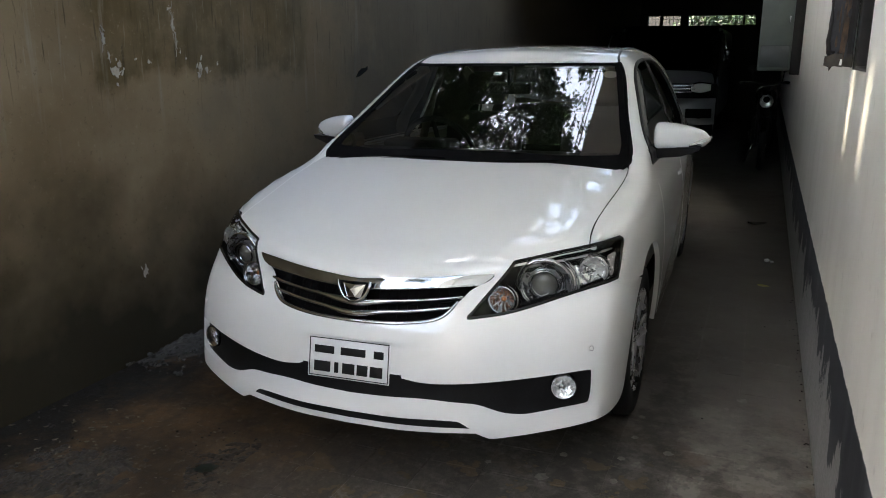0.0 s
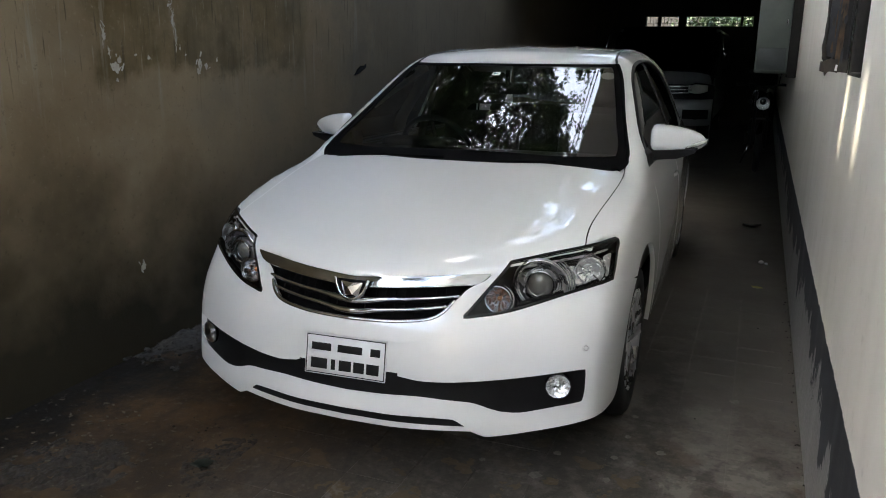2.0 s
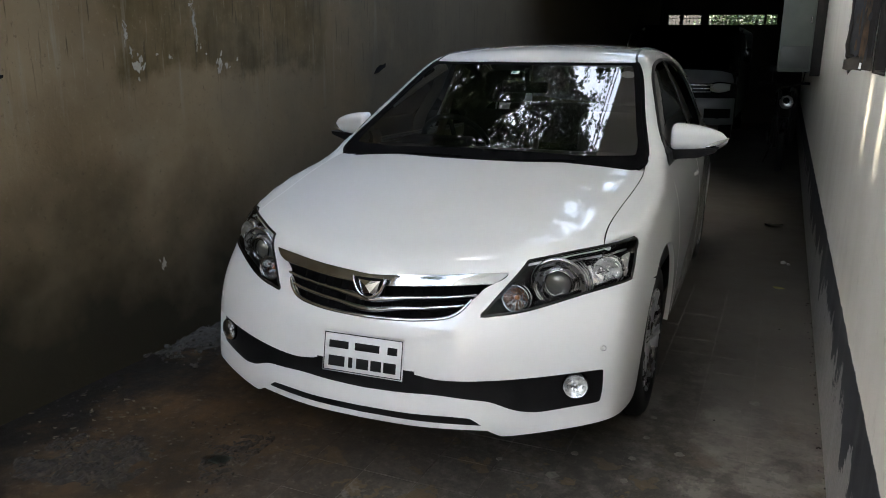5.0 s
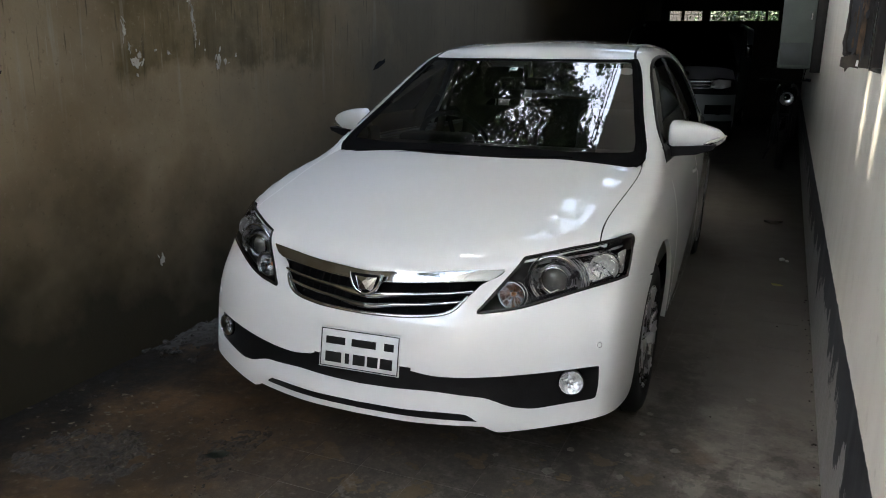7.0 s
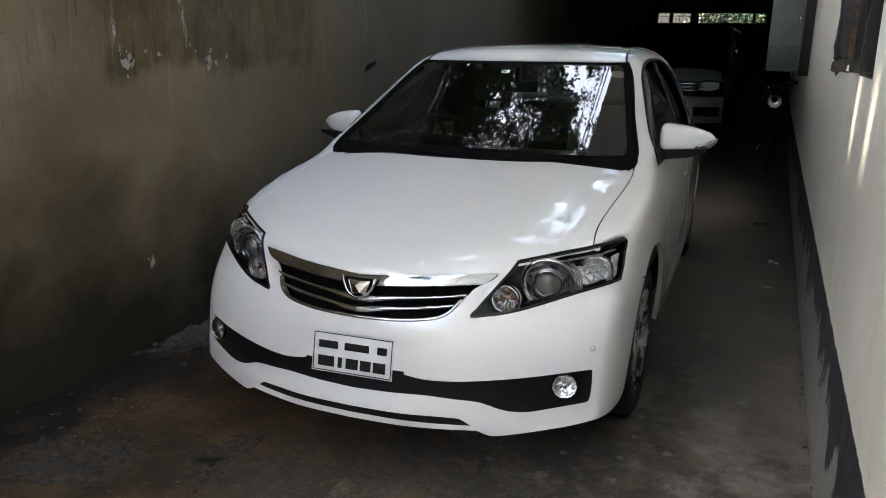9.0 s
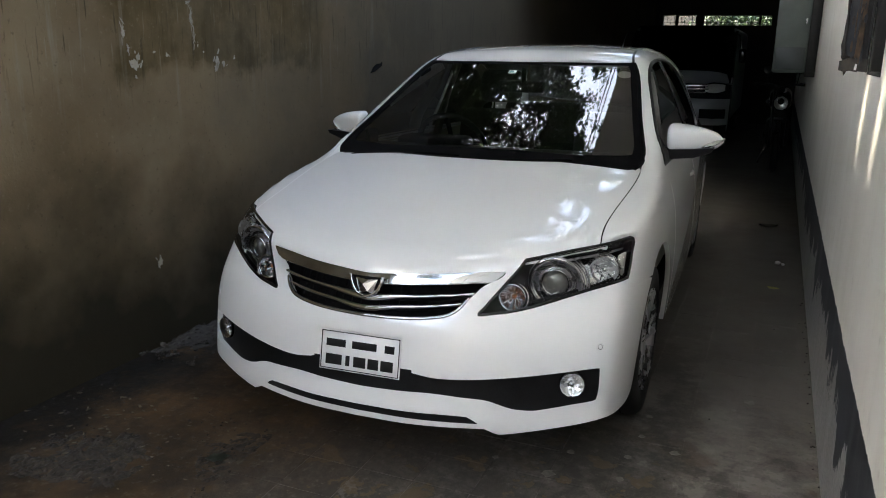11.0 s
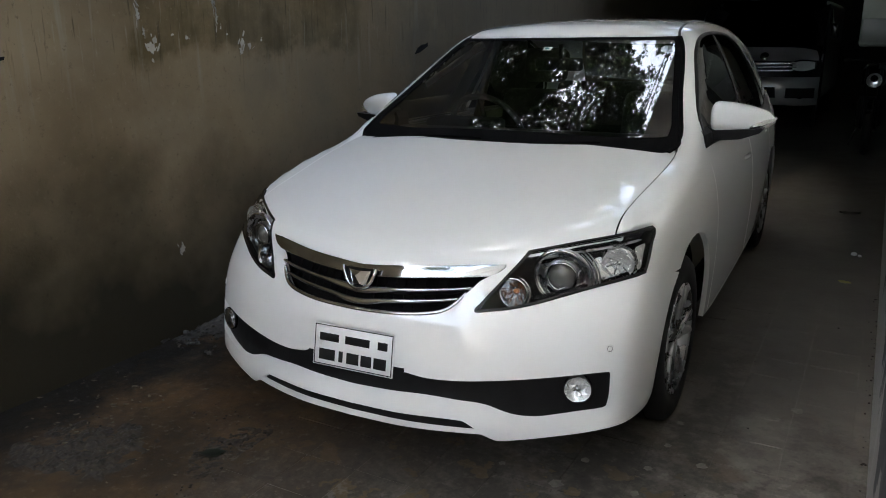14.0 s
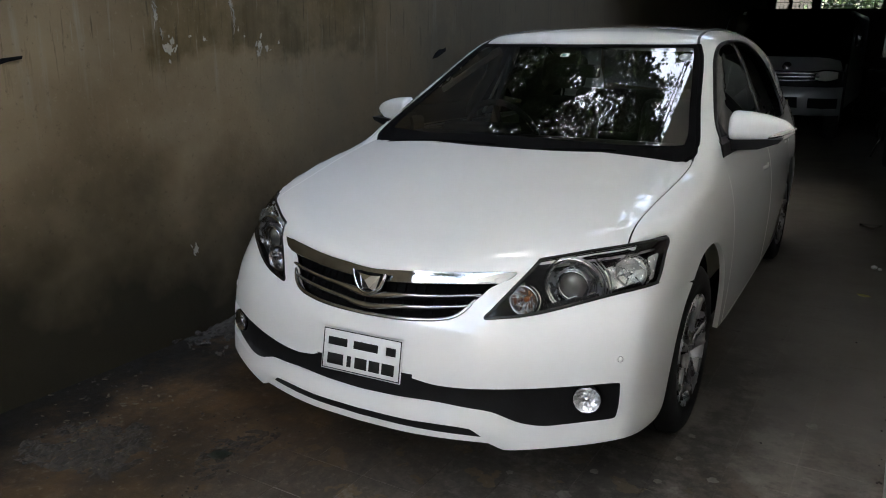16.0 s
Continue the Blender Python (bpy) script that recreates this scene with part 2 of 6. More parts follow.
def painted_wall():
    """Off-white paint over a black dado whose foot has peeled back to grey plaster."""
    m, n, l, b = shader("painted_wall_with_dado")
    geo, sep = n.new("ShaderNodeNewGeometry"), n.new("ShaderNodeSeparateXYZ")
    l.new(geo.outputs["Position"], sep.inputs[0])
    z = sep.outputs["Z"]
    big, fine = noise_at(n, l, 1.6, 5), noise_at(n, l, 70, 4)
    streak = noise_at(n, l, 4.0, 2, 0.5, (1, 1.5, 0.3))
    rag = noise_at(n, l, 2.6, 8, 0.68, (1, 1.5, 0.8))
    c = blend(n, l, ramp(n, l, big, 0.3, 0.7), (0.72, 0.69, 0.62), (0.80, 0.775, 0.71))
    c = blend(n, l, ramp(n, l, streak, 0.5, 0.75, 0, 0.12), c, (0.46, 0.43, 0.38))
    c = blend(n, l, ramp(n, l, noise_at(n, l, 14, 6, 0.65), 0.60, 0.74, 0, 0.35), c, (0.42, 0.39, 0.34))
    wob = sums(n, l, "MULTIPLY", sums(n, l, "SUBTRACT", noise_at(n, l, 9, 4), 0.5), 0.03)
    top = ramp(n, l, sums(n, l, "ADD", z, wob), 0.545, 0.551)
    black = blend(n, l, ramp(n, l, streak, 0.45, 0.75, 0, 0.8), (0.020, 0.022, 0.027), (0.06, 0.065, 0.075))
    plaster = blend(n, l, ramp(n, l, fine, 0.3, 0.7), (0.24, 0.235, 0.22), (0.33, 0.32, 0.30))
    foot = sums(n, l, "ADD", z, sums(n, l, "MULTIPLY", sums(n, l, "SUBTRACT", rag, 0.5), -0.9))
    dado = blend(n, l, ramp(n, l, foot, 0.330, 0.338), plaster, black)
    l.new(blend(n, l, top, dado, c), b.inputs["Base Color"])
    l.new(ramp(n, l, streak, 0.3, 0.7, 0.55, 0.75), b.inputs["Roughness"])
    bumped(n, l, b, sums(n, l, "ADD", big, sums(n, l, "MULTIPLY", fine, 0.2)), 0.25, 0.012)
    return m


def floor_skin(name, tiles=False):
    m, n, l, b = shader(name)
    geo, sep = n.new("ShaderNodeNewGeometry"), n.new("ShaderNodeSeparateXYZ")
    l.new(geo.outputs["Position"], sep.inputs[0])
    big, mid, fine = noise_at(n, l, 1.0, 6, 0.6), noise_at(n, l, 6.5, 7, 0.68), noise_at(n, l, 110, 4)
    c = blend(n, l, ramp(n, l, big, 0.35, 0.65), (0.100, 0.090, 0.077), (0.165, 0.150, 0.129))
    worn = ramp(n, l, sums(n, l, "ADD", sep.outputs["Y"], sums(n, l, "MULTIPLY", sums(n, l, "SUBTRACT", big, 0.5), 1.8)), 1.25, 0.65, 0.10, 1.0)
    c = blend(n, l, sums(n, l, "MULTIPLY", worn, sums(n, l, "MULTIPLY", ramp(n, l, mid, 0.53, 0.58, 0, 0.55), ramp(n, l, big, 0.36, 0.48))), c, (0.235, 0.218, 0.190))
    rusty = noise_at(n, l, 2.2, 6, 0.65)
    c = blend(n, l, sums(n, l, "MULTIPLY", worn, ramp(n, l, rusty, 0.52, 0.60, 0, 0.6)), c, (0.090, 0.066, 0.040))
    c = blend(n, l, sums(n, l, "MULTIPLY", worn, ramp(n, l, mid, 0.40, 0.49, 0.6, 0)), c, (0.024, 0.022, 0.019))
    # floor darkened towards the rear, the dimness there put into its colour
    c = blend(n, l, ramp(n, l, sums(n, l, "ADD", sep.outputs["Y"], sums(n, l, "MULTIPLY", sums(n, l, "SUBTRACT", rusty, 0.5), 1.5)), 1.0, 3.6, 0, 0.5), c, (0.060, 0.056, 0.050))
    # oil and tracked-in dirt round the front wheel, with painted shade beside the car
    oil_shade = noise_at(n, l, 3.1, 7, 0.7)
    reach = ramp(n, l, sums(n, l, "ADD", sep.outputs["X"], sums(n, l, "MULTIPLY", sums(n, l, "SUBTRACT", oil_shade, 0.5), 1.2)), 1.12, 0.98)
    c = blend(n, l, sums(n, l, "MULTIPLY", reach, sums(n, l, "MULTIPLY", ramp(n, l, oil_shade, 0.42, 0.52, 0.25, 0.75), ramp(n, l, sep.outputs["Y"], 2.6, 1.4))), c, (0.030, 0.027, 0.023))
    c = blend(n, l, sums(n, l, "MULTIPLY", reach, sums(n, l, "MULTIPLY", ramp(n, l, noise_at(n, l, 6.2, 5, 0.6), 0.565, 0.58, 0, 0.7), ramp(n, l, sep.outputs["Y"], 0.7, 0.3))), c, (0.115, 0.088, 0.046))
    c = blend(n, l, sums(n, l, "MULTIPLY", ramp(n, l, noise_at(n, l, 4.4, 7, 0.7), 0.58, 0.62, 0, 0.5), ramp(n, l, sep.outputs["Y"], 0.2, -0.2)), c, (0.23, 0.215, 0.19))
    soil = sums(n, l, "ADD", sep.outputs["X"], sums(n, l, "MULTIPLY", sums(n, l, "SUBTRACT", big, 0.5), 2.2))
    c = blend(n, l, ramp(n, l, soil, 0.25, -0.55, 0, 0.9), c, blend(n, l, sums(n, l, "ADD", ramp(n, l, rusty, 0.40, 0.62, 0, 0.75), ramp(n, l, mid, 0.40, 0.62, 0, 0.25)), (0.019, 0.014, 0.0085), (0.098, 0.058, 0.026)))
    grit = noise_at(n, l, 28, 8, 0.72)
    c = blend(n, l, sums(n, l, "MULTIPLY", worn, ramp(n, l, grit, 0.56, 0.70, 0, 0.35)), c, (0.20, 0.185, 0.16))
    c = blend(n, l, sums(n, l, "MULTIPLY", worn, ramp(n, l, grit, 0.30, 0.46, 0.5, 0)), c, (0.022, 0.020, 0.018))
    # grime along the left wall, taken near black with the corner's shade painted in
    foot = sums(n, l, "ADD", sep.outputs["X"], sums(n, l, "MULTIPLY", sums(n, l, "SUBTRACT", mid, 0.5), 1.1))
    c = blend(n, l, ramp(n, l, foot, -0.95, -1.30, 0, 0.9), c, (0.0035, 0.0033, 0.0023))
    if tiles:
        info = n.new("ShaderNodeObjectInfo")
        c = blend(n, l, ramp(n, l, info.outputs["Random"], 0, 1, 0, 0.06), c, (0.10, 0.098, 0.09))
    l.new(c, b.inputs["Base Color"])
    l.new(ramp(n, l, mid, 0.3, 0.7, 0.65, 0.9), b.inputs["Roughness"])
    b.inputs["Specular IOR Level"].default_value = 0.2
    bumped(n, l, b, sums(n, l, "ADD", sums(n, l, "MULTIPLY", mid, 0.6), sums(n, l, "MULTIPLY", grit, 0.5)), 0.5, 0.010)
    return m


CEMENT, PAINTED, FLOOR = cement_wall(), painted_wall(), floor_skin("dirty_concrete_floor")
TILE = floor_skin("dirty_cement_tile", True)
SOFFIT = surface("pale_soffit", (0.78, 0.74, 0.66), (0.84, 0.80, 0.72), 2, 0.85, 0.05, 0.2)
DIM_CEMENT = surface("old_cement", (0.22, 0.20, 0.17), (0.32, 0.30, 0.26), 2, 0.9, 0.05, 0.3)
# dark colour stands in for the unlit rear bay and tones down the backdrop
DARK_PLASTER = surface("sooty_plaster", (0.03, 0.028, 0.025), (0.06, 0.055, 0.048), 2, 0.9, 0.05, 0.3)


def structure(name, vf, mat, label, smooth=False):
    return tagged(mesh_ob(name, vf[0], vf[1], mat, None, smooth), label, kind="structure")


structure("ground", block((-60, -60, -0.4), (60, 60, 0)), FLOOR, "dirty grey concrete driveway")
# the 5.2 m rear block is added out of view to shade the right wall
structure("wall_left", joined(block((-1.80, -3.6, 0), (-1.44, 4.8, 2.95)), block((-1.80, 4.8, 0), (-1.44, 16.2, 5.2))), CEMENT, "stained brown-grey cement boundary wall, with an unseen taller rear part added to block light")
LEFT_X, RIGHT_X = -1.44, 1.49

# right wall with a window opening
structure("wall_right", joined(block((RIGHT_X, -9.0, 0), (1.75, 0.62, 3.0)), block((RIGHT_X, 1.08, 0), (1.75, 16.2, 3.0)), block((RIGHT_X, 0.62, 0), (1.75, 1.08, 1.372)), block((RIGHT_X, 0.62, 2.45), (1.75, 1.08, 3.0))), PAINTED, "off-white painted wall with a peeling black dado")
structure("ceiling", block((-1.44, 6.2, 2.60), (1.49, 16.2, 2.75)), DARK_PLASTER, "low dark concrete ceiling over the rear bay")
structure("wall_back", joined(block((-1.44, 16.0, 0), (1.49, 16.2, 2.0)), block((-1.44, 16.0, 2.20), (1.49, 16.2, 2.60)), block((-1.44, 16.0, 2.0), (-1.28, 16.2, 2.20)), block((0.90, 16.0, 2.0), (1.49, 16.2, 2.20)), block((-0.60, 16.0, 2.0), (-0.44, 16.2, 2.20))), DARK_PLASTER, "dark rear wall with a slit opening")
# a ledge along the wall; two unseen slots are added to shape the sun streaks
OY = -0.25
JOINT = 2.65
structure("overhang", joined(block((0.28, OY, 3.0), (0.47, JOINT, 3.06)), block((0.63, OY, 3.0), (1.75, JOINT, 3.06)), block((0.47, OY, 3.0), (0.63, 0.045, 3.06)), block((0.47, 0.16, 3.0), (0.63, 0.53, 3.06)), block((0.47, 0.65, 3.0), (0.63, JOINT, 3.06)), block((0.28, JOINT + 0.012, 3.004), (1.75, 16.2, 3.06))), SOFFIT, "pale concrete ledge over the driveway")
# walls behind the camera, added unseen to hold back light from the yard
structure("wall_front", joined(block((-6, -9.4, 0), (6, -9.0, 3.7)), block((-6.3, -9.4, 0), (-6, -3.6, 3.7)), block((6, -9.4, 0), (6.3, -3.0, 3.7)), block((-6, -3.6, 0), (-1.8, -3.4, 3.7)), block((1.75, -3.2, 0), (6, -3.0, 3.7))), DIM_CEMENT, "unseen plain grey walls added round the yard to limit its light")
structure("upper_wall", block((1.49, -9.0, 3.06), (1.75, 16.2, 4.2)), PAINTED, "off-white upper wall above the ledge")
# ---- car surface ----
def curve(*pts, soft=0.02):
    """A smooth curve through (position, value) pairs, as a function, with its slope as a second function."""
    xs, ys = np.array(pts, float).T
    h, d = np.diff(xs), np.diff(ys) / np.diff(xs)
    m = np.concatenate([[d[0]], (d[:-1] * h[1:] + d[1:] * h[:-1]) / (h[:-1] + h[1:]), [d[-1]]])
    span = xs[-1] - xs[0]
    n = 3000
    X = np.linspace(xs[0] - 0.6 * span, xs[-1] + 0.6 * span, n)
    i = np.clip(np.searchsorted(xs, X) - 1, 0, len(h) - 1)
    u = (X - xs[i]) / h[i]
    Y = ys[i] * (1 + 2 * u) * (1 - u) ** 2 + m[i] * h[i] * u * (1 - u) ** 2 + ys[i + 1] * u * u * (3 - 2 * u) + m[i + 1] * h[i] * u * u * (u - 1)
    Y = np.where(X < xs[0], ys[0] + m[0] * (X - xs[0]), np.where(X > xs[-1], ys[-1] + m[-1] * (X - xs[-1]), Y))
    r = max(1, int(2 * soft / (X[1] - X[0])))
    w = np.exp(-0.5 * (np.arange(-r, r + 1) / (r / 2)) ** 2)
    Y = np.convolve(np.pad(Y, r, mode="reflect", reflect_type="odd"), w / w.sum(), mode="valid")
    D = np.gradient(Y, X)
    return (lambda v: np.interp(v, X, Y)), (lambda v: np.interp(v, X, D))


def smax(a, b, k):
    return np.maximum(a, b) + np.maximum(k - np.abs(a - b), 0) ** 2 / (4 * k)


nose, nose_d = curve((0.10, 0.05), (0.18, 0.028), (0.25, 0.022), (0.33, 0.035), (0.42, 0.046), (0.50, 0.058), (0.57, 0.075), (0.62, 0.092), (0.67, 0.118), (0.72, 0.150), (0.76, 0.185), (0.80, 0.23))
bow, bow_d = curve((0.0, 0.0), (0.2, 0.012), (0.39, 0.058), (0.52, 0.105), (0.63, 0.158), (0.72, 0.212), (0.77, 0.25), (0.81, 0.30), (0.84, 0.38), (0.87, 0.55), soft=0.012)
sweep, sweep_d = curve((0.15, 0.0), (0.48, 0.0), (0.58, 0.06), (0.70, 0.22), (0.85, 0.35))
wide, wide_d = curve((0.0, 0.835), (0.3, 0.850), (0.6, 0.862), (1.0, 0.866), (1.6, 0.864), (2.4, 0.852), (3.3, 0.822), (4.0, 0.785), (4.5, 0.72))
tuck, tuck_d = curve((0.15, 0.035), (0.25, 0.02), (0.38, 0.008), (0.5, 0.001), (0.62, 0.0), (0.72, 0.006), (0.80, 0.018), (0.88, 0.04), (0.97, 0.085), (1.1, 0.17))
deck, deck_d = curve((0.0, 0.66), (0.10, 0.715), (0.17, 0.752), (0.28, 0.788), (0.39, 0.8215), (0.5, 0.8525), (0.7, 0.902), (0.9, 0.943), (1.1, 0.977), (1.2, 0.992), (1.5, 1.02), (2.5, 1.02), (3.7, 1.03), (4.3, 1.02), (4.56, 0.97), soft=0.04)
crest, _ = curve((0.0, 0.30), (0.3, 0.37), (0.7, 0.47), (1.2, 0.60), (1.6, 0.66))


def crown(x, y):
    edge = 0.033 + 0.062 * np.maximum(0.70 - crest(y), 0.0)
    return edge * (x / 0.7) ** 2.1


def lower(x, y, z):
    """Signed distance, nearly, to the painted lower body."""
    x = np.abs(x)
    s, b = 1 + sweep(z), bow_d(x)
    f1 = (nose(z) + bow(x) * s - y) / np.sqrt(1 + (b * s) ** 2 + (nose_d(z) + bow(x) * sweep_d(z)) ** 2)
    f2 = (x - wide(y) + tuck(z)) / np.sqrt(1 + wide_d(y) ** 2 + tuck_d(z) ** 2)
    c = crown(x, y)
    f3 = (z - deck(y) + c) / np.sqrt(1 + deck_d(y) ** 2 + 0.03)
    f4 = y - 4.56 + 0.25 * x * x
    return smax(smax(smax(f1, f2, 0.06), f3, 0.04), f4, 0.15)


roofline, roofline_d = curve((1.5, 1.31), (1.8, 1.393), (2.0, 1.426), (2.2, 1.448), (2.45, 1.462), (2.75, 1.466), (3.1, 1.452), (3.5, 1.405), (3.8, 1.34), (4.2, 1.20), soft=0.05)
lean, lean_d = curve((0.8, 0.835), (0.92, 0.80), (1.0, 0.772), (1.1, 0.732), (1.2, 0.69), (1.3, 0.645), (1.4, 0.59), (1.5, 0.52))


def upper(x, y, z):
    """The same for glass, pillars and roof."""
    x = np.abs(x)
    f1 = (z - (0.955 + 0.50 * (y - 1.05) - 0.11 * x * x)) / 1.118
    f2 = (x - lean(z) + 0.036 * np.maximum(y - 2.3, 0) ** 2) / np.sqrt(1 + lean_d(z) ** 2)
    f3 = z - roofline(y) + 0.09 * x * x
    f4 = (z - 1.0 - 0.55 * (4.35 - y)) / 1.14
    return smax(smax(smax(f1, f3, 0.03), f2, 0.07), f4, 0.06)


def full(x, y, z):
    """Both together, with a fillet where pillars meet the wings."""
    a, b, k = lower(x, y, z), smax(upper(x, y, z), 0.86 - z, 0.04), 0.022
    return np.minimum(a, b) - np.maximum(k - np.abs(a - b), 0) ** 2 / (4 * k)


def shoot(f, o, d, far=2.2):
    """The points where rays from inside leave f."""
    o, d = np.broadcast_arrays(np.asarray(o, float), np.asarray(d, float))
    a, b = np.zeros(len(o)), np.full(len(o), far)
    for _ in range(26):
        m = (a + b) / 2
        inside = f(*(o + d * m[:, None]).T) < 0
        a, b = np.where(inside, m, a), np.where(inside, b, m)
    return o + d * ((a + b) / 2)[:, None]


def slope(f, p, h=0.002):
    g = np.stack([f(*(p + h * e).T) - f(*(p - h * e).T) for e in np.eye(3)], -1)
    return g / np.linalg.norm(g, axis=1)[:, None]


AXIS = 1.3


def by_front(u, z):      # u: degrees round a vertical axis, z: height
    a = np.radians(u)
    return np.stack([0 * a, 0 * a + AXIS, z], -1), np.stack([np.sin(a), -np.cos(a), 0 * a], -1)


def by_top(x, y):
    return np.stack([x, y, 0 * x + 0.5], -1), np.stack([0 * x, 0 * x, 0 * x + 1], -1)


def by_flank(y, b):      # b: degrees above level round a lengthwise axis
    a = np.radians(b)
    return np.stack([0 * a + 0.2, y, 0 * a + 0.5], -1), np.stack([np.cos(a), 0 * a, np.sin(a)], -1)


def by_cabin(y, b):
    a = np.radians(b)
    return np.stack([0 * a, y, 0 * a + 0.85], -1), np.stack([np.cos(a), 0 * a, np.sin(a)], -1)


# ---- panels laid on the car's surface ----
from mathutils.geometry import delaunay_2d_cdt


def loop(pts):
    """A closed outline: a spline through the points, broken at those with a third value."""
    n = len(pts)
    out = []
    for i in range(n):
        p0, p1, p2, p3 = (np.array(pts[(i + k) % n][:2], float) for k in (-1, 0, 1, 2))
        if len(pts[i]) > 2:
            p0 = 2 * p1 - p2
        if len(pts[(i + 1) % n]) > 2:
            p3 = 2 * p2 - p1
        for u in np.arange(0, 1, 0.125):
            out.append(0.5 * (2 * p1 + (p2 - p0) * u + (2 * p0 - 5 * p1 + 4 * p2 - p3) * u * u + (3 * p1 - p0 - 3 * p2 + p3) * u ** 3))
    return np.array(out)


def both_halves(half):
    """Closes a half outline, given from the middle to the middle, by its mirror image."""
    left = [(-p[0], *p[1:]) for p in half[::-1]]
    return half + [p for p in left if abs(p[0]) > 1e-6]


def resampled(P, step):
    Q = np.vstack([P, P[:1]])
    d = np.linalg.norm(np.diff(Q, axis=0), axis=1)
    out = []
    for a, b, k in zip(Q[:-1], Q[1:], np.maximum(1, np.ceil(d / step).astype(int))):
        out += [a + (b - a) * i / k for i in range(k)]
    out = np.array(out)
    keep = np.linalg.norm(out - np.roll(out, 1, axis=0), axis=1) > step * 0.08
    return out[keep]


def area(P):
    return 0.5 * np.sum(P[:, 0] * np.roll(P[:, 1], -1) - P[:, 1] * np.roll(P[:, 0], -1))


def inset(P, d):
    t = np.roll(P, -1, axis=0) - np.roll(P, 1, axis=0)
    t /= np.linalg.norm(t, axis=1)[:, None] + 1e-12
    return P + d * np.sign(area(P)) * np.stack([-t[:, 1], t[:, 0]], -1)


def within(P, q):
    x, y = q[:, 0][:, None], q[:, 1][:, None]
    a, b = P, np.roll(P, -1, axis=0)
    cut = (a[:, 1] > y) != (b[:, 1] > y)
    with np.errstate(divide="ignore", invalid="ignore"):
        at = (b[:, 0] - a[:, 0]) * (y - a[:, 1]) / (b[:, 1] - a[:, 1]) + a[:, 0]
    return (cut & (x < at)).sum(1) % 2 == 1


def far_from(P, q, d):
    return np.concatenate([(np.min(np.linalg.norm(c[:, None] - P[None], axis=2), axis=1) > d) for c in np.array_split(q, max(1, len(q) // 400))]) if len(q) else np.zeros(0, bool)


FRONT, TOP, FLANK, CABIN = (by_front, (0.0195, 1)), (by_top, (1, 1)), (by_flank, (1, 0.011)), (by_cabin, (1, 0.012))


def place(f, way, uv, lift=0.0):
    p = shoot(f, *way[0](uv[:, 0], uv[:, 1]))
    nrm = slope(f, p)
    return p + nrm * (lift if np.isscalar(lift) else np.asarray(lift)[:, None]), nrm


def panel(f, way, outline, holes=(), step=0.022, gap=0.0025, lift=0.0, rim=0.012):
    """A piece of the surface f inside an outline, with turned-in edges: vertices, faces, normals."""
    sc = np.array(way[1], float)
    L = [inset(resampled(loop(outline) * sc, step * 0.6), gap)]
    L += [inset(resampled(loop(h) * sc, step * 0.6), -gap) for h in holes]
    lo, hi = L[0].min(0), L[0].max(0)
    g = np.stack(np.meshgrid(np.arange(lo[0], hi[0], step), np.arange(lo[1], hi[1], step)), -1).reshape(-1, 2)
    g[:, 0] += (np.round((g[:, 1] - lo[1]) / step) % 2) * step / 2
    ok = within(L[0], g)
    for h in L[1:]:
        ok &= ~within(h, g)
    g = g[ok]
    g = g[far_from(np.vstack(L), g, step * 0.45)]
    pts, edges, k = [], [], 0
    for P in L:
        pts += list(P)
        edges += [(k + i, k + (i + 1) % len(P)) for i in range(len(P))]
        k += len(P)
    pts += list(g)
    v2, _, tri, ov, _, _ = delaunay_2d_cdt([Vector(p) for p in pts], edges, [], 0, 1e-6)
    v2 = np.array([tuple(v) for v in v2])
    tri = np.array([t for t in tri if len(t) == 3])
    mid = v2[tri].mean(1)
    ok = within(L[0], mid)
    for h in L[1:]:
        ok &= ~within(h, mid)
    tri = tri[ok]
    pos, nrm = place(f, way, v2 / sc, lift)
    a = np.cross(pos[tri[:, 1]] - pos[tri[:, 0]], pos[tri[:, 2]] - pos[tri[:, 0]])
    flip = np.einsum("ij,ij->i", a, nrm[tri].sum(1)) < 0
    tri[flip] = tri[flip][:, ::-1]
    V, N, F = [tuple(p) for p in pos], [tuple(q) for q in nrm], [list(t) for t in tri]
    if rim:
        count = {}
        for t in F:
            for i in range(3):
                e = (t[i], t[(i + 1) % 3])
                count[tuple(sorted(e))] = count.get(tuple(sorted(e)), []) + [e]
        outer = [c[0] for c in count.values() if len(c) == 1]
        low = {}
        for a, b in outer:
            for q in (a, b):
                if q not in low:
                    low[q] = len(V)
                    V.append(tuple(pos[q] - nrm[q] * rim))
                    N.append(tuple(nrm[q]))
            F.append([b, a, low[a], low[b]])
    return V, F, N


SKIN = {}      # the surface normals of each laid panel


def lay(name, f, way, outline, mat, parent, label="", flip=False, **kw):
    V, F, N = panel(f, way, outline, **kw)
    if flip:
        V, F, N = [(-x, y, z) for x, y, z in V], [q[::-1] for q in F], [(-x, y, z) for x, y, z in N]
    ob = part(name, (V, F), mat, parent, label, normals=N)
    SKIN[ob.name] = np.array(N, float)
    return ob


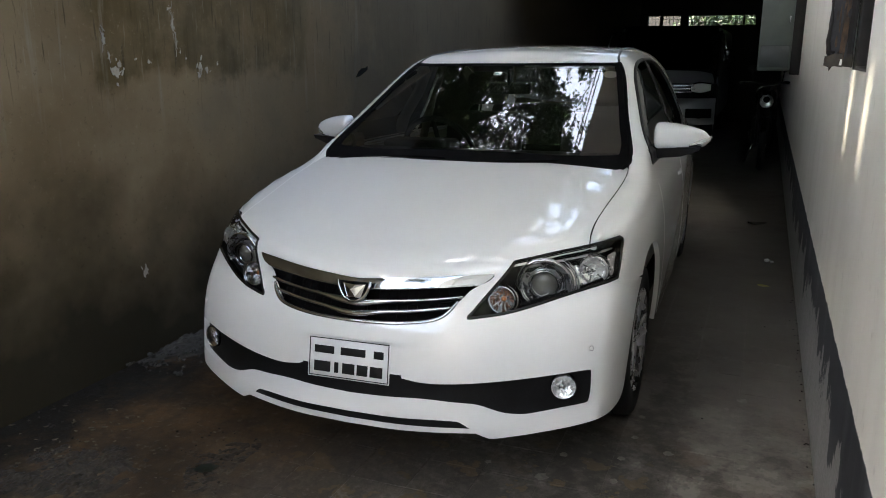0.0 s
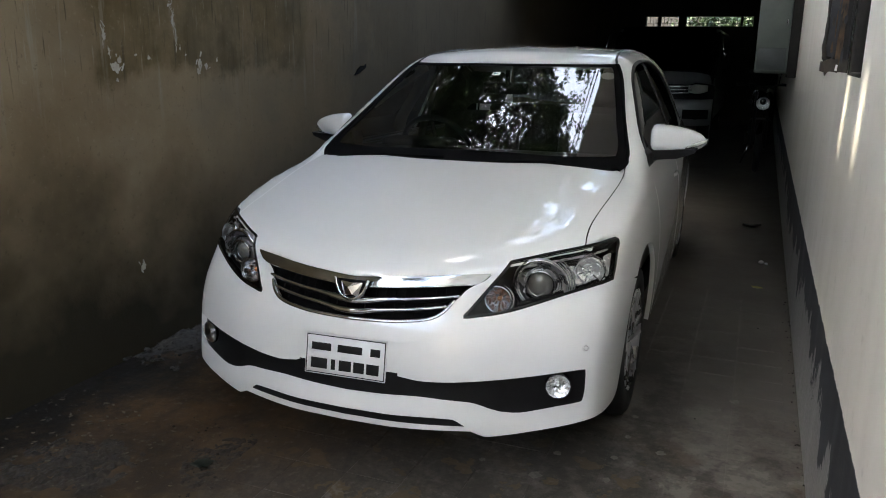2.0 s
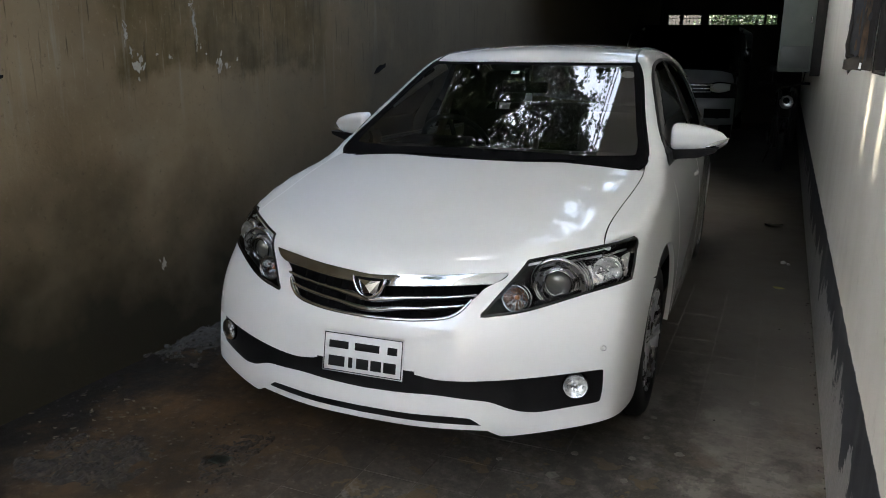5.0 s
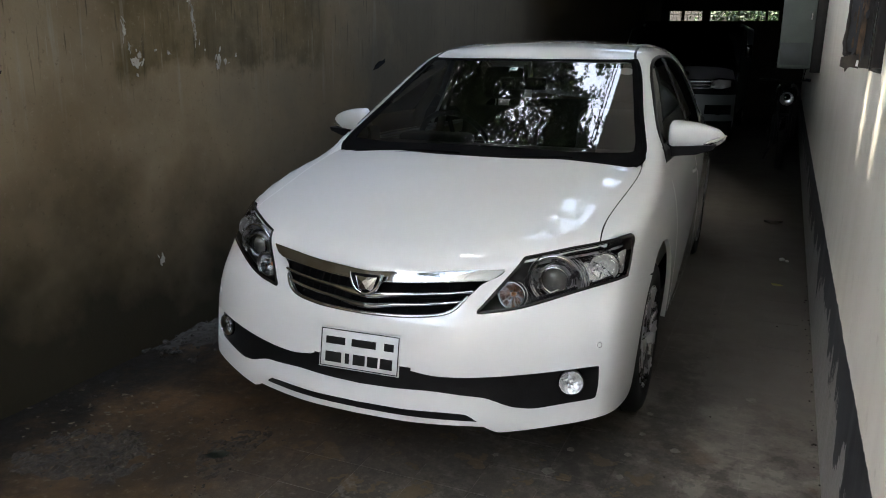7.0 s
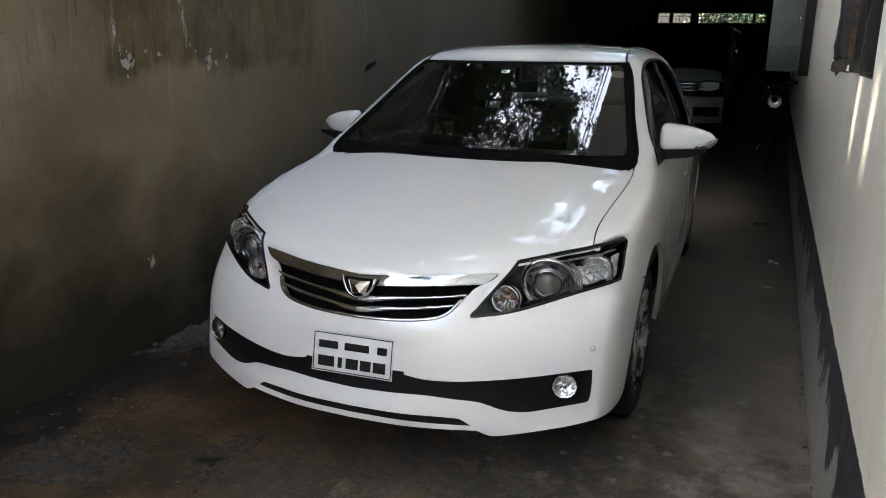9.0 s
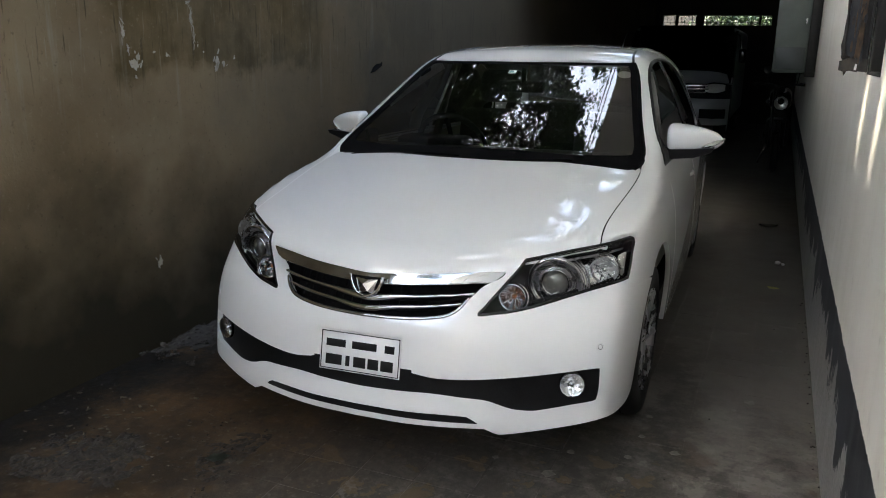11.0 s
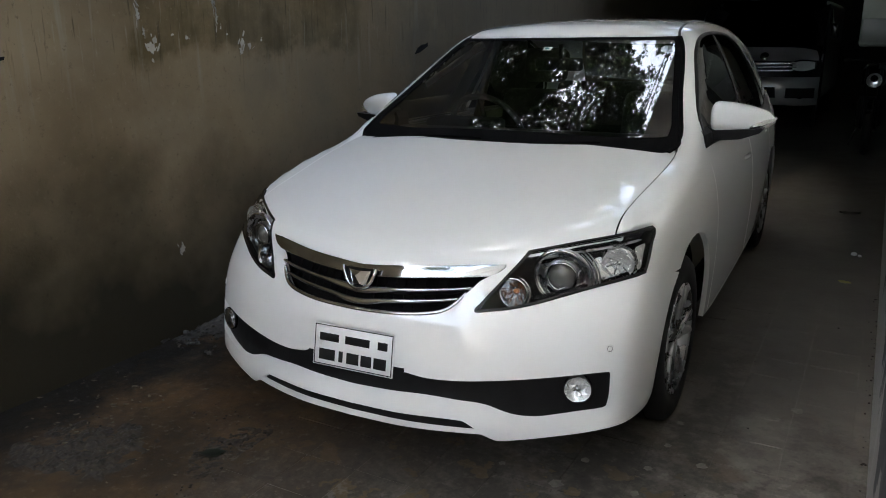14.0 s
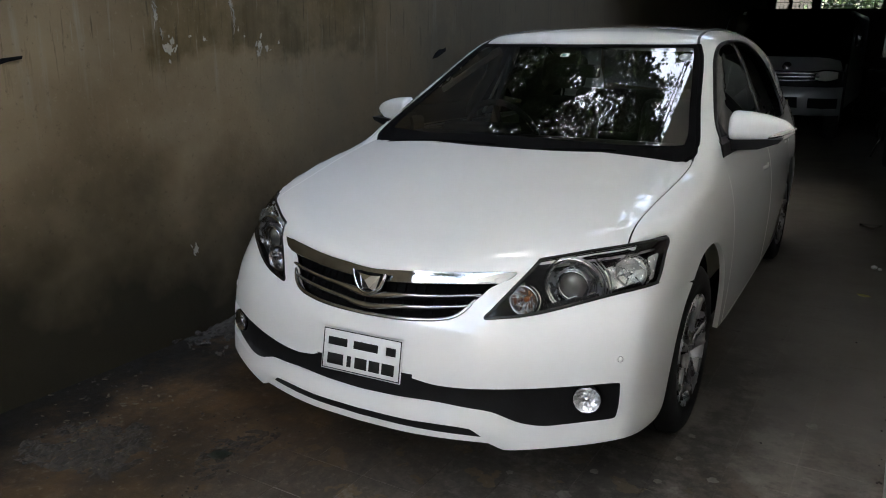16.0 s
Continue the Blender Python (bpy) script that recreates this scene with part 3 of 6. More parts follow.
def strip(f, way, path, width, height, lift=0.0, flip=False, ends=0.25, n=None):
    """A rounded moulding along a path on the surface, tapering at its ends."""
    P = np.array([p[:2] for p in path], float)
    t = np.linspace(0, len(P) - 1, n or 12 * len(P))
    i = np.clip(t.astype(int), 0, len(P) - 2)
    u = (t - i)[:, None]
    g = lambda k: P[np.clip(i + k, 0, len(P) - 1)]
    Q = 0.5 * (2 * g(0) + (g(1) - g(-1)) * u + (2 * g(-1) - 5 * g(0) + 4 * g(1) - g(2)) * u ** 2 + (3 * g(0) - g(-1) - 3 * g(1) + g(2)) * u ** 3)
    pos, nrm = place(f, way, Q, lift)
    tan = np.gradient(pos, axis=0)
    tan /= np.linalg.norm(tan, axis=1)[:, None] + 1e-9
    side = np.cross(nrm, tan)
    w = np.interp(t, np.arange(len(P)), width) if np.ndim(width) else np.full(len(t), width)
    s = np.minimum(1, np.minimum(t - t[0], t[-1] - t) / max(ends, 1e-6)) if ends else np.ones(len(t))
    s = 0.15 + 0.85 * np.sqrt(np.clip(s, 0, 1))
    prof = [(-0.5, -0.6), (-0.5, 0.3), (-0.42, 0.75), (-0.2, 0.97), (0, 1), (0.2, 0.97), (0.42, 0.75), (0.5, 0.3), (0.5, -0.6)]
    V, F, m = [], [], len(prof)
    for p, q, d, ww, ss in zip(pos, nrm, side, w, s):
        V += [tuple(p + d * (a * ww * ss) + q * (b * height * ss)) for a, b in prof]
    for k in range(len(pos) - 1):
        F += [[k * m + j, k * m + j + 1, (k + 1) * m + j + 1, (k + 1) * m + j] for j in range(m - 1)]
    F += [list(range(m)), list(range((len(pos) - 1) * m, len(pos) * m))[::-1]]
    c = np.cross(np.subtract(V[1 + m], V[1]), np.subtract(V[2], V[1]))
    if np.dot(c, nrm[0]) > 0:
        F = [q[::-1] for q in F]
    if flip:
        V, F = [(-x, y, z) for x, y, z in V], [q[::-1] for q in F]
    return V, F



# ---- the white saloon car ----
car = thing("sedan_car", (0, 2.3, 0), "pearl white saloon car with chrome grille, parked on the driveway", "car")

LAMP = [(27.0, 0.757, 1), (31.4, 0.768), (35.9, 0.778), (41.9, 0.788), (45.7, 0.794), (48.8, 0.797), (49.3, 0.792), (48.9, 0.780), (47.9, 0.762), (46.4, 0.721), (44.9, 0.686), (44.4, 0.682),
        (40.2, 0.673), (35.0, 0.656), (30.1, 0.634), (26.5, 0.617), (23.0, 0.604), (18.7, 0.595, 1), (20.4, 0.635), (23.1, 0.689), (25.6, 0.733)]
GRILLE = [(0, 0.697), (6, 0.705), (12, 0.713), (17.5, 0.720), (23.4, 0.725, 1), (22.1, 0.706), (20.4, 0.692), (18.9, 0.676), (17.9, 0.657), (16.0, 0.625), (14.8, 0.602), (13.5, 0.589), (11, 0.580), (7.4, 0.572), (3.7, 0.568), (0, 0.567)]
INSERT = [(12.2, 0.383), (16.4, 0.383), (20.5, 0.389), (24.7, 0.397), (28.8, 0.405), (33, 0.413), (36.2, 0.417), (37.3, 0.415), (37.7, 0.408), (37.6, 0.346), (37.2, 0.312), (36.8, 0.306), (35.8, 0.304), (33, 0.299), (29.7, 0.290),
          (27.2, 0.284), (24.7, 0.288), (23, 0.297), (21.4, 0.309), (19.7, 0.318), (16.4, 0.323), (11.4, 0.330), (5, 0.326), (0, 0.324)]
SLOT = [(0, 0.262), (8, 0.262), (13, 0.263), (16.6, 0.261), (17.6, 0.256), (19.4, 0.231, 1), (13, 0.232), (8, 0.233), (0, 0.233)]
BUMPER = [(0, 0.739), (6, 0.743), (11, 0.748), (15.7, 0.753), (20.5, 0.756), (24.3, 0.758), (26.9, 0.757, 1), (25.5, 0.733), (23.0, 0.689), (20.3, 0.635), (18.5, 0.592, 1), (23.0, 0.602), (26.5, 0.615), (30.1, 0.632), (35.0, 0.654),
          (40.2, 0.671), (44.6, 0.680, 1), (45.7, 0.660), (47.2, 0.645), (49.5, 0.639), (53.5, 0.629), (58.0, 0.617, 1), (54, 0.557), (51.2, 0.469), (49.5, 0.364), (48.4, 0.275), (47.6, 0.246), (45.8, 0.230), (42, 0.233), (37.8, 0.240),
          (33.5, 0.230), (30, 0.221), (26.5, 0.211), (22.6, 0.201), (21.4, 0.205), (19.9, 0.220, 1), (12, 0.219), (6, 0.219), (0, 0.219)]

bumper = lay("front_bumper", lower, FRONT, both_halves(BUMPER), PAINT, car, "", step=0.020, rim=0.022,
             holes=[both_halves(GRILLE), both_halves([(0, 0.507, 1), (7.2, 0.507), (8.2, 0.503), (8.5, 0.495), (8.6, 0.43), (8.7, 0.394, 1)] + INSERT), both_halves(SLOT)])
lay("plate_recess", lower, FRONT, [(-9.6, 0.378), (9.6, 0.378), (9.6, 0.516), (-9.6, 0.516)], PAINT, bumper, step=0.03, lift=-0.022, rim=0, gap=0)
insert = lay("lower_grille_insert", lower, FRONT, both_halves([(0, 0.40), (9, 0.40)] + [(u * 1.01 + 0.2, z + (0.008 if i < 9 else -0.008)) for i, (u, z) in enumerate(INSERT)]), BLACK, bumper, "matt black lower air intake", lift=-0.020, rim=0, gap=0, step=0.03)
lay("lip_slot", lower, FRONT, both_halves([(0, 0.27), (10, 0.27), (19, 0.268), (20.4, 0.226), (10, 0.226), (0, 0.226)]), BLACK, bumper, "black slot in the lower lip", lift=-0.02, rim=0, gap=0, step=0.03)


def spot(u, z, f=lower, way=FRONT, depth=0.0):
    p, n = place(f, way, np.array([[u, z]], float), -depth)
    return Vector(p[0]), Vector(n[0])


def facing(at, way):
    """A pose whose z runs along way."""
    return Matrix.Translation(at) @ Vector(way).to_track_quat("Z", "Y").to_matrix().to_4x4()


def arc(m, r, a0, a1, h, thick, flat=1.0):
    pts = [m @ Vector((r * math.cos(radians(a0 + (a1 - a0) * k / 18)), r * math.sin(radians(a0 + (a1 - a0) * k / 18)), h)) for k in range(19)]
    return tube(pts, [thick * (0.35 + 0.65 * min(1, 4 * k / 18, 4 * (18 - k) / 18)) for k in range(19)], 8, flat=flat)


def facets(m, rings, n, jitter, seed):
    """A bowl broken into small flat mirrors."""
    v, f = lathe(rings, n, m)
    dice, push = random.Random(seed), m.to_3x3() @ Vector((0, 0, 1))
    return [q + push * dice.uniform(-jitter, jitter) for q in v], f


# parking sensors, fog lamps
for s in (1, -1):
    p, n = spot(37.4 * s, 0.488)
    part("parking_sensor", joined(lathe([(0.0125, -0.004), (0.0125, 0.001), (0.0115, 0.0022), (0.0092, 0.0022), (0.0085, 0.0005)], 28, facing(p, n)), lathe([(0.0, 0.0022), (0.007, 0.0020), (0.0078, 0.0002)], 28, facing(p, n))), PAINT, bumper)
    part("sensor_gap", lathe([(0.0076, 0.0009), (0.0083, 0.0013), (0.0092, 0.0009)], 28, facing(p, n)), MATT, bumper)
    p, n = spot(32.9 * s, 0.369, depth=0.002)
    aim = facing(p, Vector((0.34 * s, -1, 0.03)))
    fog = part("fog_lamp", lathe([(0.043, -0.03), (0.043, -0.002), (0.042, 0.001), (0.0405, 0.0), (0.040, -0.02)], 40, aim), GLOSS_BLACK, car, "round fog lamp with a clear lens")
    part("reflector", facets(aim, [(0.004, -0.018), (0.012, -0.016), (0.024, -0.012), (0.034, -0.005), (0.0405, 0.001)], 13, 0.0022, 5), SILVER, fog, "faceted reflector", smooth=False)
    part("bulb_shield", lathe([(0.0, 0.001), (0.008, 0.0), (0.0105, -0.006), (0.0105, -0.016)], 24, aim), CHROME, fog)
    part("lens", lathe([(0.0, 0.010), (0.014, 0.009), (0.028, 0.0055), (0.0385, 0.0)], 36, aim), LENS, fog)

# grille
grille = lay("grille", lower, FRONT, both_halves([(p[0] * 1.02, p[1]) for p in GRILLE]), DARK, car, "black grille with chrome bars", lift=-0.045, rim=0, gap=-0.004, step=0.03)
TOPBAR = [(0, 0.698), (6, 0.7055), (12, 0.7135), (17.5, 0.7205), (23.2, 0.7245, 1), (22.0, 0.708), (20.3, 0.6925), (16.0, 0.6855), (12.3, 0.681), (6.7, 0.673), (3.0, 0.668), (0, 0.666)]
lay("top_bar", lower, FRONT, both_halves(TOPBAR), BAR_CHROME, grille, "wide polished chrome bar", lift=0.003, rim=0.02, gap=0.001, step=0.012)
for pts, w in (([(17.9, 0.657), (15, 0.6505), (10, 0.642), (6.5, 0.6365), (4.2, 0.631), (2.0, 0.6255), (0, 0.6235)], [0.010, 0.0105, 0.0115, 0.013, 0.019, 0.024, 0.025]),
               ([(16.0, 0.625), (13, 0.6175), (9, 0.609), (5.5, 0.6025), (3.5, 0.5965), (1.8, 0.591), (0, 0.5895)], [0.010, 0.0105, 0.0115, 0.013, 0.016, 0.019, 0.020])):
    path, ww = pts + [(-u, z) for u, z in pts[-2::-1]], w + w[-2::-1]
    part("slat", strip(lower, FRONT, path, ww, 0.009, -0.006, ends=0.15, n=120), CHROME, grille, "slim chrome bar, thicker under the emblem")
    part("slat_web", strip(lower, FRONT, [(u * 0.99, z - 0.006) for u, z in path], 0.010, 0.006, -0.022, ends=0, n=60), DARK, grille)
part("top_bar_lip", strip(lower, FRONT, [(20.1, 0.6915), (16, 0.6845), (12.2, 0.680), (6.7, 0.672), (3.0, 0.667), (0, 0.665), (-3.0, 0.667), (-6.7, 0.672), (-12.2, 0.680), (-16, 0.6845), (-20.1, 0.6915)], 0.006, 0.006, 0.001, ends=0.3, n=120), CHROME, grille, "rounded lower lip of the chrome bar")
low = [(17.0, 0.644), (15.6, 0.612), (14.3, 0.594), (12.8, 0.584), (10.6, 0.577), (7.2, 0.5705), (3.6, 0.567), (0, 0.566)]
part("lower_trim", strip(lower, FRONT, low + [(-u, z) for u, z in low[-2::-1]], 0.012, 0.006, -0.003, ends=0.6, n=120), DIM_CHROME, grille)
for k in range(-9, 10):
    if k:
        u = k * 1.72
        part("grille_rib", strip(lower, FRONT, [(u, 0.574 + abs(u) * 0.0016), (u, 0.63 + abs(u) * 0.001), (u, 0.69)], 0.003, 0.005, -0.040, ends=0), DARK, grille)

# emblem: a plain chrome shield with a faceted middle
p, n = spot(0, 0.655, depth=-0.006)
shield = facing(p, (0, -1, 0.35)) @ Matrix.Rotation(0, 4, "Z")
up = (shield.to_3x3().inverted() @ Vector((0, 0, 1))).to_2d().normalized()
sx = Vector((up.y, -up.x))
E2 = lambda a, b, h: shield @ Vector((a * sx.x + b * up.x, a * sx.y + b * up.y, h))
ring = [(-0.062, 0.036), (-0.056, 0.012), (-0.046, -0.010), (-0.032, -0.026), (-0.014, -0.034), (0.0, -0.036), (0.014, -0.034), (0.032, -0.026), (0.046, -0.010), (0.056, 0.012), (0.062, 0.036)]
emblem = part("emblem", tube([E2(a, b, 0.006) for a, b in ring], 0.0046, 12, flat=1.3), CHROME, grille, "chrome shield-shaped emblem")
inner = [(a * 0.94, b * 0.94) for a, b in ring]
part("emblem_field", ([E2(a, b, 0.003) for a, b in inner] + [E2(0, 0, 0.003)], [[k, (k + 1) % len(inner), len(inner)] for k in range(len(inner))]), GLOSS_BLACK, emblem, "black field of the emblem", smooth=False)
pyr = [E2(-0.042, 0.026, 0.004), E2(0.042, 0.026, 0.004), E2(0.026, -0.026, 0.004), E2(-0.026, -0.026, 0.004), E2(-0.006, 0.004, 0.020), E2(0.010, -0.020, 0.014), E2(0.012, 0.022, 0.014)]
part("emblem_facet", (pyr, [[0, 6, 4], [6, 1, 4], [1, 2, 5], [1, 5, 4], [2, 3, 5], [3, 4, 5], [3, 0, 4], [0, 1, 6]]), CHROME, emblem, smooth=False)

# licence plate, its writing as plain bars
plate = thing("licence_plate", (-0.004, 0.06, 0.362), "white number plate with black border and dark bars", "licence plate")
face = Matrix.Translation((-0.006, 0.066, 0.429)) @ Euler((radians(90 - 10.5), 0, radians(2.0))).to_matrix().to_4x4()
board = block((-0.151, -0.0695, -0.002), (0.151, 0.0695, 0.001), 0.0008, 1)
part("plate_board", moved(board, face), PLATE, plate)
for lo, hi in (((-0.147, 0.063), (0.147, 0.066)), ((-0.147, -0.066), (0.147, -0.063)), ((-0.147, -0.066), (-0.144, 0.066)), ((0.144, -0.066), (0.147, 0.066))):
    part("border", moved(block((*lo, 0.0008), (*hi, 0.0022)), face), INK, plate)
for row, h, bars in ((0.026, 0.026, [(-0.128, 0.074), (-0.030, 0.092), (0.092, 0.036)]), (-0.032, 0.036, [(-0.128, 0.062), (-0.052, 0.016), (-0.022, 0.046), (0.032, 0.040), (0.080, 0.046)])):
    for x, w in bars:
        part("text_bar", moved(block((x, row - h / 2, 0.0008), (x + w, row + h / 2, 0.0024), 0.0006, 1), face), INK, plate)
part("plate_bracket", moved(block((-0.12, -0.05, -0.018), (0.12, 0.05, -0.002), 0.002, 1), face), BLACK, plate)

# headlamps
for s in (1, -1):
    lamp = under(new("headlamp"), car, "clear headlamp in a black housing")
    lay("lens", lower, FRONT, LAMP, LENS, lamp, "clear lens", flip=s < 0, lift=0.001, rim=0, step=0.015)
    lay("housing", lower, FRONT, LAMP, DARK, lamp, "black housing", flip=s < 0, lift=-0.085, rim=-0.083, step=0.018, gap=0.003)
    edge = loop(LAMP)[::4]
    part("seal", strip(lower, FRONT, [tuple(q) for q in edge] + [tuple(edge[0])], 0.010, 0.003, 0.0, s < 0, ends=0, n=260), GLOSS_BLACK, lamp)
    part("upper_garnish", strip(lower, FRONT, [(28.5, 0.746), (34, 0.758), (40, 0.768), (46.5, 0.779)], 0.007, 0.003, -0.014, s < 0), ALLOY, lamp)
    part("side_marker", strip(lower, FRONT, [(46.8, 0.765), (45.8, 0.735), (44.2, 0.705)], [0.014, 0.030, 0.018], 0.006, -0.030, s < 0, ends=0.8), BRIGHT, lamp, "satin side reflector")
    lay("side_reflector", lower, FRONT, [(37.6, 0.752), (42, 0.762), (45.4, 0.766), (46.0, 0.758), (45.0, 0.722), (43.8, 0.700), (40, 0.692), (37.2, 0.690)], SILVER, lamp, "silver reflector bowl", flip=s < 0, lift=-0.050, rim=0, gap=0, step=0.02)
    lay("corner_reflector", lower, FRONT, [(44.6, 0.758), (46.6, 0.765), (46.9, 0.758), (46.0, 0.735), (44.9, 0.700), (43.9, 0.697), (44.6, 0.73)], BRIGHT, lamp, "pale corner of the lamp", flip=s < 0, lift=-0.014, rim=0, gap=0, step=0.02)
    part("lower_garnish", strip(lower, FRONT, [(27, 0.636), (32, 0.655), (38, 0.676), (43, 0.692)], 0.016, 0.004, -0.026, s < 0), BLACK, lamp)

    def set_in(u, z, depth, turn=0.0):
        q, _ = spot(u, z, depth=depth)
        return Matrix.Diagonal((s, 1, 1, 1)) @ facing(q, Vector((turn, -1, 0.16)))

    def fit(name, vf, mat, label="", smooth=True):
        v, f = vf
        return part(name, (v, [q[::-1] for q in f] if s < 0 else f), mat, lamp, label, smooth=smooth)

    m = set_in(31.7, 0.699, 0.035, 0.20)
    fit("projector_shroud", lathe([(0.092, -0.004), (0.090, 0.008), (0.084, 0.006), (0.074, -0.010), (0.062, -0.026), (0.050, -0.032)], 40, m), ALLOY, "grey bowl round the projector")
    fit("shroud_rim", arc(m, 0.085, 35, 330, 0.012, 0.0052), CHROME, "silver rim, open on one side")
    fit("shroud_rim", arc(m, 0.078, 100, 255, 0.008, 0.0038), SILVER)
    fit("shroud_rim", arc(m, 0.069, -70, 75, 0.002, 0.0022), DIM_CHROME)
    fit("shroud_rim", arc(m, 0.062, -60, 60, -0.006, 0.0016), DIM_CHROME)
    for r, h in ((0.096, -0.004), (0.104, -0.008), (0.112, -0.012)):
        fit("shroud_step", arc(m, r, -38, 52, h, 0.0026), ALLOY)
    fit("projector_barrel", lathe([(0.058, -0.03), (0.056, -0.004), (0.052, 0.002), (0.048, 0.000)], 48, m), ALLOY, "grey projector barrel")
    fit("projector_ring", lathe([(0.049, -0.012), (0.049, 0.010), (0.0465, 0.015), (0.042, 0.014), (0.040, 0.002)], 48, m), CHROME, "bright chrome ring")
    fit("projector_glass", lathe([(0.0, 0.020), (0.012, 0.0185), (0.024, 0.0135), (0.034, 0.005), (0.041, -0.004)], 40, m), PROJECTOR, "grey convex projector glass")
    for a in (20, 85, 150, 215, 290):
        q = [m @ Vector((r * math.cos(radians(a)), r * math.sin(radians(a)), h)) for r, h in ((0.050, 0.004), (0.066, -0.010))]
        fit("barrel_clip", tube(q, 0.0035, 6, flat=0.6), DIM_CHROME)
    m = set_in(41.2, 0.726, 0.030, 0.28) @ Matrix.Scale(0.86, 4)
    fit("high_beam_reflector", facets(m, [(0.010, -0.040), (0.018, -0.036), (0.028, -0.028), (0.038, -0.016), (0.046, -0.004), (0.053, 0.010), (0.057, 0.012)], 18, 0.0034, 4), BRIGHT, "faceted mirror reflector", smooth=False)
    fit("high_beam_bulb", lathe([(0.0, 0.004), (0.008, 0.002), (0.011, -0.006), (0.011, -0.04)], 20, m), SILVER)
    fit("high_beam_bezel", arc(m, 0.026, 30, 300, -0.012, 0.0026), BRIGHT)
    fit("high_beam_bezel", arc(m, 0.050, 150, 400, 0.006, 0.0030), BRIGHT)
    for a in (150, 200, 250, 315):
        q = [m @ Vector((r * math.cos(radians(a)), r * math.sin(radians(a)), h)) for r, h in ((0.024, -0.010), (0.047, 0.004))]
        fit("high_beam_rib", tube(q, 0.0024, 6), DIM_CHROME)
    fit("high_beam_wing", facets(m, [(0.057, 0.006), (0.062, -0.002), (0.067, -0.012), (0.071, -0.024)], 14, 0.002, 9), SILVER, "silver surround of the high beam", smooth=False)
    m = set_in(24.0, 0.652, 0.020, 0.05) @ Matrix.Scale(1.14, 4)
    fit("indicator_reflector", facets(m, [(0.004, -0.030), (0.014, -0.027), (0.026, -0.016), (0.036, 0.002), (0.039, 0.004)], 26, 0.0022, 7), DIM_CHROME, "ribbed indicator reflector", smooth=False)
    fit("indicator_bulb", lathe([(0.0, -0.006), (0.005, -0.008), (0.0075, -0.014), (0.007, -0.03)], 20, m), AMBER, "amber bulb")
    fit("indicator_rim", lathe([(0.040, -0.004), (0.041, 0.006), (0.037, 0.007), (0.036, 0.0)], 40, m), CHROME)
    fit("indicator_collar", arc(m, 0.047, -100, 70, 0.002, 0.003), DIM_CHROME)
    for k in range(-3, 4):
        a = m @ Vector((k * 0.0095, -0.031 + abs(k) * 0.003, 0.0)), m @ Vector((k * 0.0095, -0.004, 0.0))
        fit("indicator_rib", tube([a[0], a[1]], 0.0012, 5), DIM_CHROME)
    for k in range(4):
        part("lower_fin", strip(lower, FRONT, [(30.5 + 3.1 * k, 0.657 + 0.0105 * k), (31.9 + 3.1 * k, 0.6655 + 0.0105 * k)], 0.006, 0.003, -0.018, s < 0), DIM_CHROME, lamp)
    part("inner_panel", strip(lower, FRONT, [(28.2, 0.742), (31.5, 0.750), (35.2, 0.757)], 0.014, 0.003, -0.030, s < 0), GLOSS_BLACK, lamp, "black panel over the projector")
    # stepped bright trim between projector and high beam
    for k in range(2):
        part("step_trim", strip(lower, FRONT, [(36.0 + k * 0.75, 0.757 + k * 0.002), (36.9 + k * 0.75, 0.735), (36.9 + k * 0.75, 0.705)], 0.004, 0.003, -0.036 + 0.002 * k, s < 0), DIM_CHROME, lamp)

# bonnet and wings
HOOD = [(0, 0.184), (0.118, 0.193), (0.304, 0.234), (0.457, 0.294), (0.503, 0.315, 1), (0.57, 0.366), (0.632, 0.425), (0.711, 0.499, 1), (0.703, 0.56), (0.700, 0.64), (0.708, 0.77), (0.723, 0.97), (0.725, 1.12), (0.713, 1.225), (0.674, 1.266), (0.56, 1.21), (0.447, 1.172), (0.22, 1.10), (0, 1.082)]
lay("bonnet", lower, TOP, both_halves(HOOD), PAINT, car, "smooth white bonnet", step=0.028, rim=0.018)


def round_flank(f, way, uv):
    """Points of another projection in the flank's and the cabin's coordinates."""
    p, _ = place(f, way, np.array(uv, float))
    return [(q[1], math.degrees(math.atan2(q[2] - 0.5, q[0] - 0.2))) for q in p], [(q[1], math.degrees(math.atan2(q[2] - 0.85, q[0]))) for q in p]


SEAM, _ = round_flank(lower, TOP, [p[:2] for p in HOOD[13:6:-1]])
BASE, BASE_CABIN = round_flank(full, FLANK, [(1.39, 38.6), (1.345, 40.2), (1.295, 42.0)])
CORNER, _ = round_flank(full, TOP, [(0.716, 1.285), (0.716, 1.25)])
WING = [(*SEAM[-1], 1), (0.570, 28.8), (0.630, 27.4), (0.640, 26.8), (0.630, 25.8), (0.579, 23.8), (0.525, 19.8), (0.487, 16.8, 1), (0.505, 14.5), (0.547, 13.0), (0.677, 11.3), (0.775, 10.4, 1), (0.80, 11.8), (0.86, 14.4), (0.93, 15.9), (1.01, 16.2), (1.09, 15.1), (1.17, 11.8),
        (1.245, 5.6), (1.295, -3.0), (1.315, -12), (1.318, -19.5, 1), (1.395, -20, 1), (1.405, -8), (1.41, 6), (1.405, 22), (*BASE[0], 1), BASE[1], (*BASE[2], 1)] + CORNER + SEAM[:-1]
for s in (1, -1):
    lay("front_wing", full, FLANK, WING, PAINT, car, "", flip=s < 0, step=0.026, rim=0.02)

